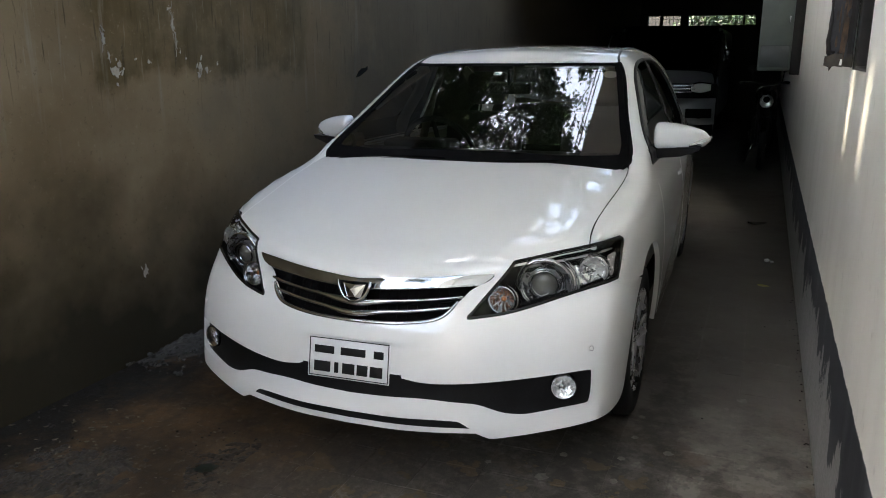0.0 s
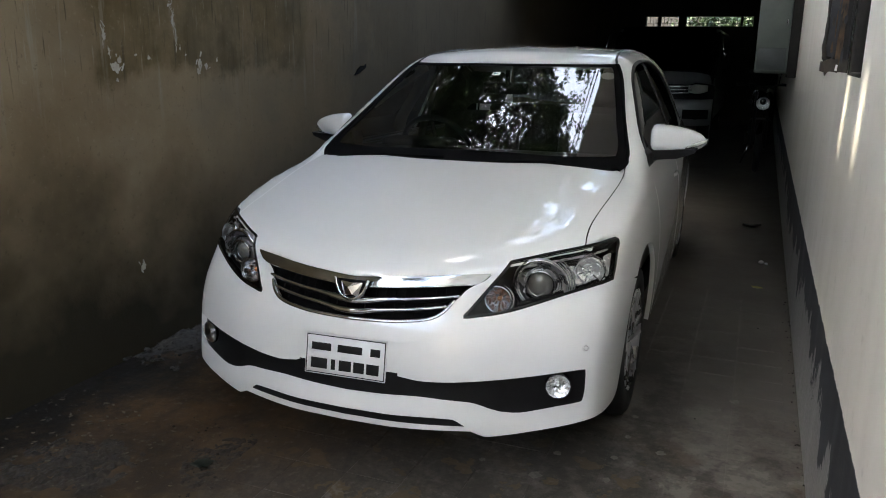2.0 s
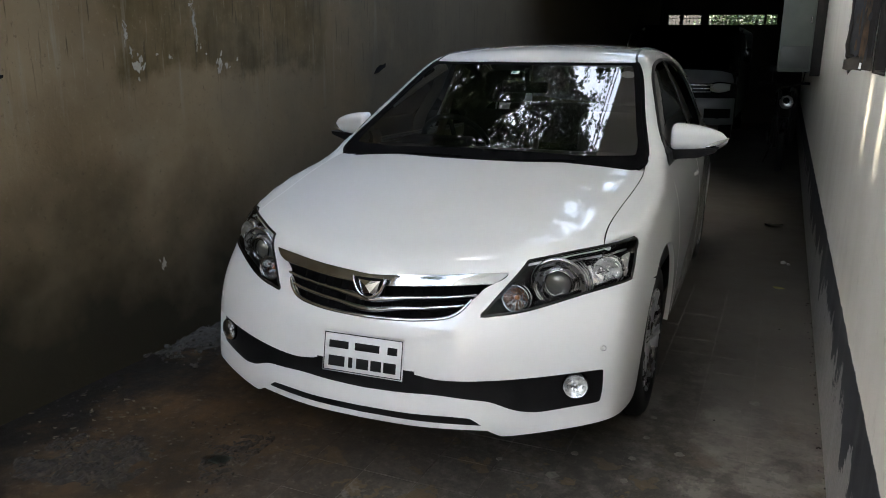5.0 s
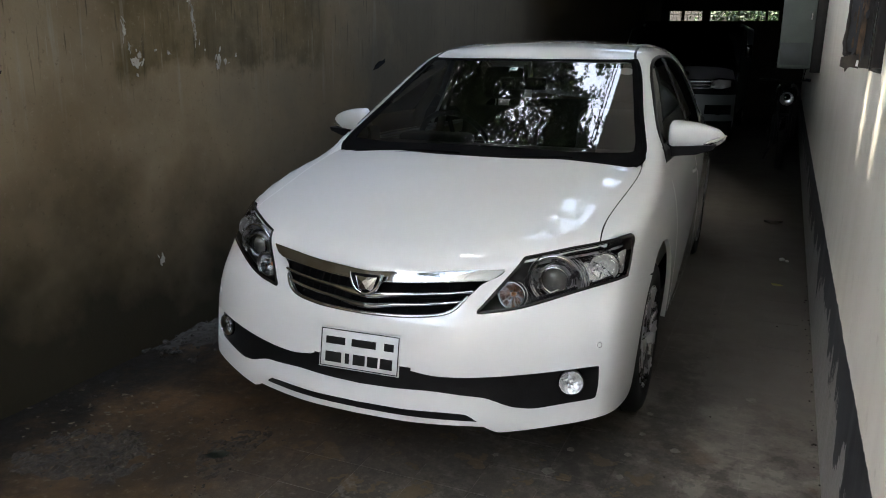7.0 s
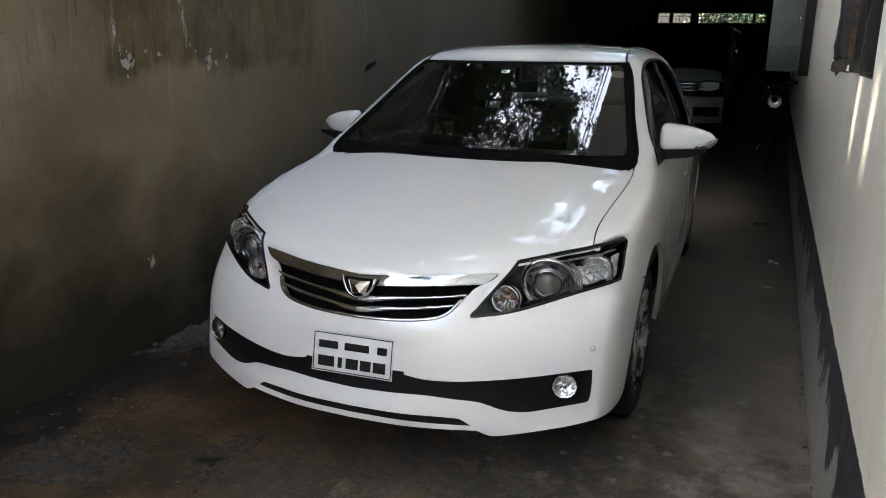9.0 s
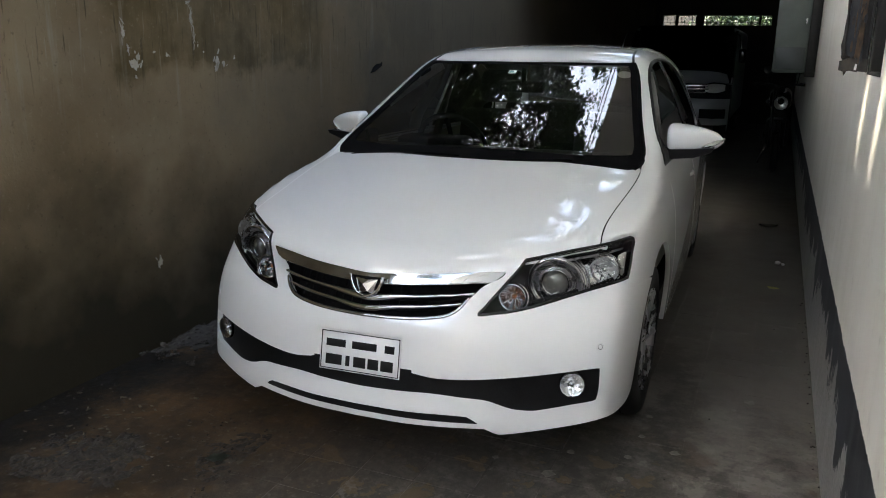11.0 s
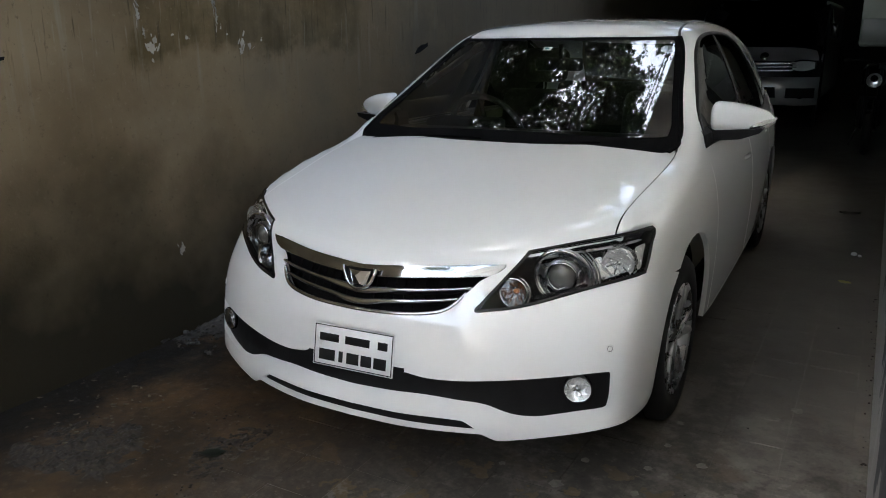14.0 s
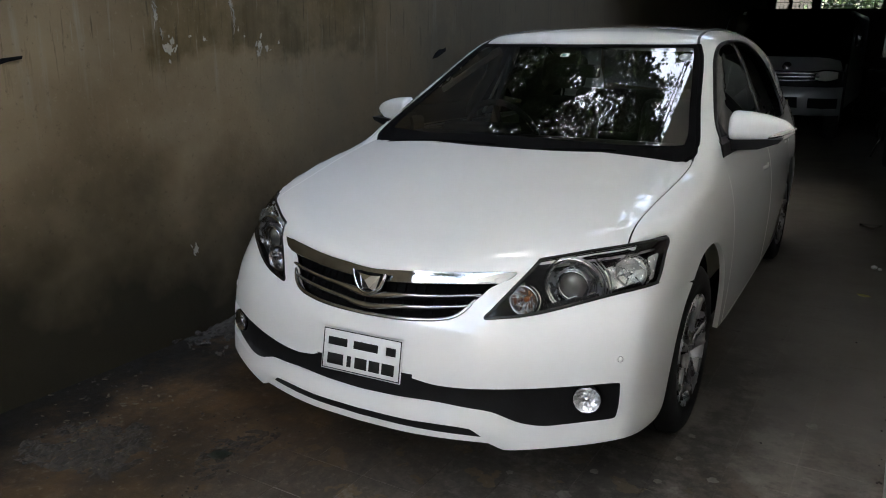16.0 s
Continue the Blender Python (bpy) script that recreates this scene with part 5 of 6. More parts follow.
part("lower_rail", slab([(1.446, 1.384), (1.489, 1.380), (1.489, 1.425), (1.447, 1.43)], 1.0565, 1.098), GREY_TIMBER, window, smooth=False)
part("bent_rod", tube([(1.404, 1.06, 2.3), (1.399, 1.06, 1.86), (1.397, 1.06, 1.76), (1.404, 1.06, 1.62), (1.409, 1.06, 1.54), (1.403, 1.06, 1.47), (1.409, 1.06, 1.435), (1.428, 1.06, 1.43)], [0.004, 0.004, 0.006, 0.004, 0.005, 0.008, 0.008, 0.005], 7), CHARRED, window, "bent blackened rod")
block_outline = [(1.398, 1.386), (1.410, 1.381), (1.432, 1.384), (1.456, 1.380), (1.458, 1.402), (1.453, 1.426), (1.425, 1.428), (1.409, 1.420), (1.399, 1.418)]
part("broken_rail", slab(block_outline, 1.052, 1.10), GREY_TIMBER, window, "broken grey end of the rail", smooth=False)
part("pale_chip", slab([(1.445, 1.388), (1.453, 1.387), (1.454, 1.407), (1.448, 1.409)], 1.048, 1.053), PLATE, window, smooth=False)
part("torn_corner", slab([(1.411, 1.382), (1.424, 1.383), (1.415, 1.366)], 1.056, 1.060), CHARRED, window, smooth=False)
for k in range(16):
    x, z, w, h = rng_edge.uniform(1.424, 1.476), rng_edge.uniform(1.43, 1.85), rng_edge.uniform(0.002, 0.007), rng_edge.uniform(0.015, 0.07)
    flake = [(x + w * math.cos(a) * rng_edge.uniform(0.5, 1), z + h * math.sin(a) * rng_edge.uniform(0.5, 1)) for a in [2 * math.pi * i / 9 for i in range(9)]]
    part("paint_flake", slab(flake, 1.047, 1.0505), (RUST, GREY_TIMBER, RUST, BLUE_GREY)[k % 4], window, smooth=False)
part("torn_strip", slab([(1.441, 1.50), (1.444, 1.498), (1.449, 1.56), (1.451, 1.60), (1.443, 1.575)], 1.044, 1.048), GREY_TIMBER, window, smooth=False)

# ---- steel cabinet on the wall ----
GREEN_STEEL = surface("grey_green_steel", (0.095, 0.110, 0.095), (0.135, 0.15, 0.13), 5, 0.45, 0.08, 0.1)
cabinet = thing("steel_cabinet", (1.30, 6.2, 1.27), "grey-green steel meter cabinet fixed high on the wall", "cabinet")
part("body", block((1.125, 6.02, 1.27), (1.488, 6.45, 2.25), 0.008, 2), GREEN_STEEL, cabinet)
part("door", block((1.120, 6.0, 1.285), (1.400, 6.022, 2.235), 0.006, 2), GREEN_STEEL, cabinet)
part("lower_panel", block((1.135, 5.994, 1.30), (1.385, 6.002, 1.50), 0.004, 1), surface("grey_steel", (0.065, 0.072, 0.068), (0.09, 0.098, 0.094), 6, 0.45), cabinet)
# black strip standing in for the shadow at the cabinet's side
part("side_cover", block((1.402, 5.998, 1.235), (1.488, 6.03, 2.25), 0.005, 1), CHARRED, cabinet)
part("latch", block((1.36, 5.985, 1.70), (1.375, 6.0, 1.76), 0.003, 1), DIM_CHROME, cabinet)

# ---- the silver van at the far end ----
VAN_SILVER = surface("grey_van_paint", (0.30, 0.30, 0.305), (0.36, 0.36, 0.365), 3, 0.35, 0.05, 0, metal=0.3, coat=0.6)
van = thing("van", (-0.30, 12.8, 0), "dark silver high-roof van parked in the dark rear bay", "van")
VX, HW = -0.30, 0.82


def van_shell(profile, crowned=0.20, half=HW, steps=16):
    """A front skin: a side profile carried across the width, drawn back towards the corners."""
    V, F = [], []
    for i in range(steps + 1):
        u = -1 + 2 * i / steps
        for y, z in profile:
            V.append((VX + half * u * (1 - 0.06 * max(0, z - 1.1)), y + crowned * abs(u) ** 3.2 + 0.10 * abs(u) ** 9, z - (0.10 * abs(u) ** 6 if 1.0 < z < 1.18 else 0)))
    m = len(profile)
    for i in range(steps):
        F += [[i * m + j, (i + 1) * m + j, (i + 1) * m + j + 1, i * m + j + 1] for j in range(m - 1)]
    return V, F


part("body_shell", block((VX - HW + 0.01, 11.62, 0.35), (VX + HW - 0.01, 15.2, 1.84), 0.10, 4), VAN_SILVER, van)
part("cab_sides", slab([(10.86, 0.35), (10.88, 0.95), (11.10, 1.17), (11.36, 1.66), (11.66, 1.78), (11.66, 0.35)], VX - HW + 0.02, VX + HW - 0.02, 0), GLOSS_BLACK, van, smooth=False)
part("nose_panel", van_shell([(10.62, 0.98), (10.65, 1.04), (10.72, 1.10), (10.86, 1.17)]), VAN_SILVER, van)
part("mask", van_shell([(10.60, 0.74), (10.60, 0.80), (10.615, 0.90), (10.63, 0.99)]), BLACK, van)
part("bumper", van_shell([(10.60, 0.36), (10.54, 0.42), (10.53, 0.60), (10.54, 0.70), (10.58, 0.76)]), VAN_SILVER, van)
part("lower_intake", van_shell([(10.515, 0.47), (10.512, 0.62)], 0.09, 0.42), BLACK, van)
for s in (1, -1):
    arc = [s * (0.50 + 0.045 * k) for k in range(11)]
    slot = [(VX + HW * u, 10.522 + 0.20 * abs(u) ** 3.2, z) for u in arc for z in (0.47, 0.61)]
    part("side_intake", (slot, [[2 * k, 2 * k + 2, 2 * k + 3, 2 * k + 1][::s] for k in range(10)]), BLACK, van)
part("windscreen", van_shell([(10.85, 1.19), (11.46, 1.855)], 0.20, HW * 0.99), TINTED, van)
part("screen_backing", van_shell([(10.88, 1.175), (11.49, 1.850)], 0.20, HW * 0.99), DARK, van)
for z, y, w in ((0.945, 10.592, 0.50), (0.895, 10.588, 0.52), (0.845, 10.585, 0.48)):
    part("grille_bar", tube([(VX + w * (k / 6 - 1), y + 0.10 * abs(w * (k / 6 - 1) / HW) ** 3.2, z + 0.012 * abs(k / 6 - 1)) for k in range(13)], 0.014 if z < 0.94 else 0.020, 8), CHROME if z > 0.88 else DIM_CHROME, van)
part("badge", lathe([(0.0, 0.012), (0.05, 0.010), (0.062, 0.0)], 28, facing(Vector((VX + 0.08, 10.60, 1.045)), (0, -1, 0.4))), DIM_CHROME, van)
part("van_plate", block((VX - 0.02, 10.50, 0.54), (VX + 0.16, 10.512, 0.58), 0.002, 1), surface("yellowed_plate", (0.35, 0.32, 0.16), (0.42, 0.38, 0.2), 10), van)
VAN_BOWL = surface("lamp_bowl", (0.84, 0.83, 0.78), (0.95, 0.94, 0.90), 60, 0.20, 0.05, 0, metal=0.25, coat=1.0)
dice = random.Random(3)
for s in (1, -1):
    lampo = under(new("headlamp"), van, "clear wedge-shaped van headlamp")
    lamp_grid, bowl = [], []
    for i in range(9):
        u = s * (0.56 + 0.355 * i / 8)
        low_z, top_z = 0.862 - 0.030 * math.sin(math.pi * i / 8) + 0.012 * i / 8, 0.968 + 0.030 * min(1, i / 3) - 0.020 * (i / 8) ** 3
        for k in range(5):
            y = 10.585 + 0.20 * abs(u) ** 3.2 + 0.10 * abs(u) ** 9
            lamp_grid.append((VX + HW * u, y - 0.012, low_z + (top_z - low_z) * k / 4))
            bowl.append((VX + HW * u, y + 0.004 + dice.uniform(0, 0.010), low_z + (top_z - low_z) * k / 4))
    quads = [[5 * i + k, 5 * i + 5 + k, 5 * i + 6 + k, 5 * i + 1 + k][::s] for i in range(8) for k in range(4)]
    part("reflector", (bowl, quads), VAN_BOWL, lampo, "faceted silver reflector", smooth=False)
    part("lens", (lamp_grid, quads), LENS, lampo, "clear lens")
    edge = [5 * i for i in range(9)] + [40 + k for k in range(1, 5)] + [5 * i + 4 for i in range(7, -1, -1)] + [3, 2, 1]
    part("surround", tube([lamp_grid[q] for q in edge], 0.010, 6, True), GLOSS_BLACK, lampo)
    fogv = part("fog_lamp", lathe([(0.0, 0.008), (0.04, 0.006), (0.055, 0.0), (0.06, -0.02)], 24, facing(Vector((VX + s * 0.60, 10.615, 0.53)), (s * 0.3, -1, 0))), DIM_CHROME, van, "small round van fog lamp")
    part("fog_bezel", lathe([(0.058, 0.004), (0.064, 0.010), (0.072, 0.0)], 28, facing(Vector((VX + s * 0.60, 10.615, 0.53)), (s * 0.3, -1, 0))), BLACK, fogv)
    vm = under(new("door_mirror"), van, "chrome-backed van mirror on an arm")
    part("mirror_head", block((VX + s * 0.93 - 0.055, 10.98, 1.30), (VX + s * 0.93 + 0.055, 11.06, 1.50), 0.03, 3), GLOSS_BLACK, vm)
    part("mirror_arm", tube([(VX + s * 0.78, 11.12, 1.74), (VX + s * 0.86, 11.04, 1.70), (VX + s * 0.90, 11.02, 1.50), (VX + s * 0.93, 11.02, 1.42)], 0.012, 8), CHROME, vm)
    for y in (11.25, 14.2):
        wv = under(new("wheel"), van, "dark van wheel")
        m = Matrix.Translation((VX + s * 0.70, y, 0.33)) @ Matrix.Rotation(radians(90) * s, 4, "Y")
        part("tyre", lathe([(0.2, -0.09), (0.31, -0.09), (0.33, -0.06), (0.33, 0.06), (0.31, 0.09), (0.2, 0.09)], 36, m), TYRE, wv)
        part("rim", lathe([(0.0, 0.06), (0.08, 0.07), (0.17, 0.05), (0.2, 0.085)], 36, m), ALLOY, wv)

# ---- motorcycle against the painted wall ----
bike = thing("motorcycle", (1.22, 9.2, 0), "dark motorcycle with a round headlamp, standing in shade", "motorcycle")
bx = 1.23
for y in (8.55, 9.85):
    bw = under(new("wheel"), bike, "black spoked motorcycle wheel")
    part("tyre", tube([(bx, y + 0.26 * math.cos(2 * math.pi * k / 32), 0.30 + 0.26 * math.sin(2 * math.pi * k / 32)) for k in range(32)], 0.042, 8, True), TYRE, bw)
    part("rim", tube([(bx, y + 0.215 * math.cos(2 * math.pi * k / 32), 0.30 + 0.215 * math.sin(2 * math.pi * k / 32)) for k in range(32)], 0.013, 6, True), BLACK, bw)
    for k in range(8):
        a = math.pi * k / 8
        part("spoke", tube([(bx, y - 0.21 * math.cos(a), 0.30 - 0.21 * math.sin(a)), (bx, y + 0.21 * math.cos(a), 0.30 + 0.21 * math.sin(a))], 0.003, 4), BLACK, bw)
for s in (1, -1):
    part("fork_leg", tube([(bx + s * 0.075, 8.55, 0.30), (bx + s * 0.075, 8.80, 0.98)], 0.019, 8), BLACK, bike)
    part("hand_grip", tube([(bx + s * 0.20, 8.88, 1.075), (bx + s * 0.33, 8.95, 1.06)], 0.017, 8), BLACK, bike)
    part("mirror", lathe([(0.0, 0.0), (0.035, 0.004), (0.042, 0.014)], 18, facing(Vector((bx + s * 0.19, 8.86, 1.24)), (0, -1, 0.1))), BLACK, bike)
    part("mirror_stalk", tube([(bx + s * 0.17, 8.87, 1.07), (bx + s * 0.19, 8.87, 1.24)], 0.006, 6), BLACK, bike)
    part("indicator", lathe([(0.0, 0.03), (0.022, 0.015), (0.026, -0.02)], 14, facing(Vector((bx + s * 0.14, 8.70, 0.86)), (0, -1, 0))), BLACK, bike)
hl = part("headlamp", lathe([(0.0, -0.08), (0.06, -0.07), (0.085, -0.02), (0.092, 0.012), (0.086, 0.018)], 28, facing(Vector((bx + 0.01, 8.66, 0.845)), (0, -1, 0.03))), GLOSS_BLACK, bike)
part("headlamp_reflector", lathe([(0.0, -0.008), (0.04, -0.004), (0.07, 0.003), (0.086, 0.014)], 9, facing(Vector((bx + 0.01, 8.66, 0.845)), (0, -1, 0.03))), BRIGHT, hl)
part("headlamp_bulb", lathe([(0.0, 0.022), (0.024, 0.018), (0.040, -0.004)], 18, facing(Vector((bx + 0.008, 8.655, 0.868)), (0, -1, 0.03))), BLACK, hl)
part("headlamp_glass", lathe([(0.0, 0.034), (0.05, 0.028), (0.086, 0.014)], 28, facing(Vector((bx + 0.01, 8.66, 0.845)), (0, -1, 0.03))), LENS, hl)
part("handlebar", tube([(bx - 0.30, 8.93, 1.065), (bx - 0.14, 8.84, 1.07), (bx, 8.82, 1.03), (bx + 0.14, 8.84, 1.07), (bx + 0.30, 8.93, 1.065)], 0.012, 8), BLACK, bike)
part("instrument", lathe([(0.0, 0.004), (0.03, 0.003), (0.036, 0.0)], 20, facing(Vector((bx + 0.03, 8.74, 1.0)), (0, -1, 0.9))), CHROME, bike)
part("fuel_tank", moved(block((-0.13, -0.24, -0.11), (0.13, 0.24, 0.12), 0.08, 5), pose(bx, 9.08, 0.88, 6)), GLOSS_BLACK, bike)
part("seat", moved(block((-0.12, -0.33, -0.04), (0.12, 0.33, 0.05), 0.04, 4), pose(bx, 9.60, 0.82, -3)), BLACK, bike)
part("engine", block((bx - 0.14, 8.95, 0.28), (bx + 0.14, 9.40, 0.62), 0.05, 3), BLACK, bike)
part("exhaust", tube([(bx - 0.13, 8.98, 0.42), (bx - 0.15, 9.2, 0.28), (bx - 0.16, 9.9, 0.34)], [0.02, 0.022, 0.04], 10), DIM_CHROME, bike)
part("mudguard", tube([(bx, 8.55 + 0.32 * math.cos(radians(a)), 0.30 + 0.32 * math.sin(radians(a))) for a in range(20, 150, 10)], 0.05, 8, flat=0.25), GLOSS_BLACK, bike)
part("stand", tube([(bx - 0.10, 9.3, 0.30), (bx - 0.20, 9.35, 0.0)], 0.012, 6), DIM_CHROME, bike)

# ---- slit window in the rear wall ----
slit = tagged(new("window_2"), "narrow slit window with steel grille, greenery behind", kind="structure")
for k in range(30):
    x = -1.27 + k * 0.074
    if not -0.62 < x < -0.45:
        part("bar", block((x - 0.004, 16.04, 2.0), (x + 0.004, 16.05, 2.2)), CHARRED, slit)
for z in (2.06, 2.13):
    part("cross_bar", block((-1.28, 16.03, z - 0.004), (0.90, 16.04, z + 0.004)), CHARRED, slit)
part("mullion", block((-1.03, 16.0, 2.0), (-0.965, 16.1, 2.2)), CHARRED, slit)
part("mullion", block((0.655, 16.0, 2.0), (0.70, 16.1, 2.2)), CHARRED, slit)

# ---- foliage ----
LEAF = surface("leaf_green", (0.014, 0.031, 0.008), (0.036, 0.068, 0.017), 3, 0.5, 0.1, 0)
BARK = surface("tree_bark", (0.07, 0.055, 0.04), (0.14, 0.115, 0.09), 9, 0.9, 0.05, 0.7)


def leaf_mesh(rng, at, size):
    """One small folded leaf at each given place, turned at random."""
    n = len(at)
    unit = lambda v: v / np.linalg.norm(v, axis=1, keepdims=True)
    a = unit(rng.normal(size=(n, 3)) * (1, 1, 0.5))
    b = unit(np.cross(a, rng.normal(size=(n, 3))))
    c = np.cross(a, b)
    s = size * rng.uniform(0.6, 1.3, (n, 1))
    V = np.stack([at, at + s * (0.5 * a + 0.28 * b + 0.05 * c), at + s * a, at + s * (0.5 * a - 0.28 * b + 0.05 * c)], 1).reshape(-1, 3)
    k = 4 * np.arange(n)[:, None]
    return V.tolist(), np.concatenate([k + (0, 1, 2), k + (0, 2, 3)]).tolist()


def sunward_gaps(at, width=0.30):
    """Drops the leaves that stand between the sun and two spots of the painted wall."""
    to_sun = np.array([-0.46, -0.20, 0.87]) / np.linalg.norm([0.46, 0.20, 0.87])
    for foot in ((1.49, 1.0, 1.25), (1.49, 0.52, 1.25)):
        r = at - foot
        at = at[np.linalg.norm(r - np.outer(r @ to_sun, to_sun), axis=1) > width]
    return at


def leaf_cloud(rng, spots, count, size):
    """Leaves scattered round the given centres (x, y, z, spread)."""
    spots = np.array(spots, float)
    pick = rng.integers(0, len(spots), count)
    return leaf_mesh(rng, sunward_gaps(spots[pick, :3] + rng.normal(size=(count, 3)) * spots[pick, 3:4] * (1, 1, 0.45)), size)


def canopy(rng, x0, x1, y0, y1, count, size, keep, z0=5.75, z1=6.25):
    """A sheet of leaves with ragged gaps: a leaf stays where keep(x, y, grain) holds."""
    at = rng.uniform((x0, y0, z0), (x1, y1, z1), (count, 3))
    grain = [0.6 * noise.noise((x * 1.5, y * 1.2, 3.7)) + 0.5 * noise.noise((x * 4.2, y * 3.6, 8.1)) + 0.35 * noise.noise((x * 11, y * 9, 1.9)) for x, y, _ in at]
    return leaf_mesh(rng, sunward_gaps(at[[keep(x, y, g) for (x, y, _), g in zip(at, grain)]]), size)


rng = np.random.default_rng(5)
tree = thing("tree", (-3.4, 4.2, 0), "broad-leaved tree leaning over the driveway wall", "tree")
part("trunk", tube([(-3.4, 4.2, 0), (-3.35, 4.25, 2.0), (-3.25, 4.2, 4.6), (-3.1, 4.1, 6.3)], [0.24, 0.2, 0.16, 0.12], 12), BARK, tree)
for k in range(13):
    x, y = rng.uniform(-2.4, -0.6), rng.uniform(5.4, 9.0)
    z = rng.uniform(6.5, 7.2)
    mid = ((-3.1 + x) / 2, (4.1 + y) / 2, (6.2 + z) / 2 + 0.25)
    part("limb", tube([(-3.1, 4.1, 6.0), mid, (x, y, z)], [0.09, 0.045, 0.010], 7), BARK, tree)


def ease(v, a, b):
    u = min(1.0, max(0.0, (v - a) / (b - a)))
    return u * u * (3 - 2 * u)


GAPS = np.stack([np.concatenate([rng.normal(-1.15, 0.45, 44), rng.uniform(-2.5, -1.2, 44)]), np.concatenate([rng.normal(4.08, 0.22, 44), rng.normal(4.1, 0.28, 44)]), np.exp(rng.normal(-3.05, 0.34, 88))], -1)


def covered(x, y, g):
    """Close-leaved over the wall, with scattered gaps, and opening towards the ledge."""
    edge = -0.56 - 0.42 * ease(y, 3.9, 5.3) + 0.05 * math.sin(5 * y)
    if g <= -0.55 + ease(x, edge - 0.16, edge + 0.16) * (0.56 + 0.30 * ease(y, 3.3, 4.2)) * ease(y, 0.2, 1.2) and (y < 2.8 or x > edge - 0.2):
        return False
    return bool((np.hypot(GAPS[:, 0] - x, GAPS[:, 1] - y) > GAPS[:, 2]).all())


# centres of unseen leaf clumps, added over the yard to cut light from there
front = [(rng.uniform(-3.6, 4.5), rng.uniform(-6.6, 0.4), rng.uniform(5.6, 8.0), 0.6) for _ in range(105)]
front += [(rng.uniform(-2.2, 0.6), rng.uniform(-10.5, -6.8), rng.uniform(5.6, 7.4), 0.6) for _ in range(13)]
part("crown", canopy(rng, -5.9, -2.4, -4.5, 11.0, 100000, 0.12, lambda x, y, g: covered(x, y, g)), LEAF, tree, smooth=False)
part("crown_over_wall", canopy(rng, -2.5, 0.35, -2.6, 11.0, 190000, 0.076, covered), LEAF, tree, smooth=False)


def sprays(x, y, g):
    """Loose sprays along the crown's edge, thinner and finer over the rear."""
    if y < 5.3:
        return g + 0.5 * noise.noise((x * 14, y * 10, 5.5)) > 0.02 + 0.42 * ease(y, 4.1, 5.5)
    return noise.noise((x * 5, y * 4, 2.2)) + 0.6 * noise.noise((x * 12, y * 9, 7.4)) > 0.03 + 0.35 * (x + 0.7)


part("outer_twigs", canopy(rng, -1.0, 0.32, 0.5, 11.0, 80000, 0.05, sprays, 5.9, 6.1), LEAF, tree, smooth=False)
# two higher leaf layers, added unseen to keep direct sun off the driveway
part("crown_top", canopy(rng, -5.9, -1.6, -5.2, 1.6, 23000, 0.20, lambda x, y, g: g > -0.8, 7.2, 8.2), LEAF, tree, smooth=False)
part("crown_upper", canopy(rng, -4.2, -1.2, 1.6, 4.3, 9000, 0.15, lambda x, y, g: True, 7.2, 7.7), LEAF, tree, smooth=False)
part("crown_front", leaf_cloud(rng, front, 43000, 0.14), LEAF, tree, smooth=False)
for x, z in ((0.225, 3.12), (0.185, 3.20)):
    cable = tube([(x, -2.6 + 0.6 * k, z - 0.03 * math.sin(math.pi * (k % 6) / 6)) for k in range(31)], 0.005, 6)
    tagged(mesh_ob("overhead_cable", *cable, BLACK), "thin black cable strung beside the ledge", "cable")
tagged(mesh_ob("backdrop", *block((-3.0, 18.6, 0), (-0.3, 18.8, 3.4)), DARK_PLASTER, None, False), "dark-coloured wall beyond the slit window", kind="structure")
bush = thing("hedge", (0.6, 17.4, 0), "sunlit green shrubs behind the rear wall", "hedge")
part("foliage", leaf_cloud(rng, [(x, 17.4 + rng.uniform(-0.2, 0.2), z, 0.30) for x in np.arange(-0.35, 2.2, 0.25) for z in (0.5, 1.1, 1.7, 2.2)], 9000, 0.12), LEAF, bush, smooth=False)
part("stem", tube([(0.6, 17.4, 0), (0.7, 17.4, 2.0)], 0.05, 8), BARK, bush)

# ---- rubble, dirt and leaves on the ground ----
STONE = surface("pale_rubble", (0.014, 0.0125, 0.010), (0.060, 0.054, 0.045), 40, 0.95, 0.04, 0.5)
MORTAR = surface("pale_mortar", (0.018, 0.016, 0.012), (0.060, 0.053, 0.042), 40, 0.95)
SOIL = surface("dark_soil", (0.012, 0.0095, 0.007), (0.026, 0.02, 0.014), 8, 0.95, 0.04, 0.6)


def pebble(r, at):
    bm = bmesh.new()
    bmesh.ops.create_icosphere(bm, subdivisions=1, radius=1)
    for v in bm.verts:
        v.co = Vector(at) + Vector((v.co.x * r * rng.uniform(0.7, 1.2), v.co.y * r * rng.uniform(0.7, 1.2), v.co.z * r * rng.uniform(0.45, 0.8)))
    return from_bm(bm)


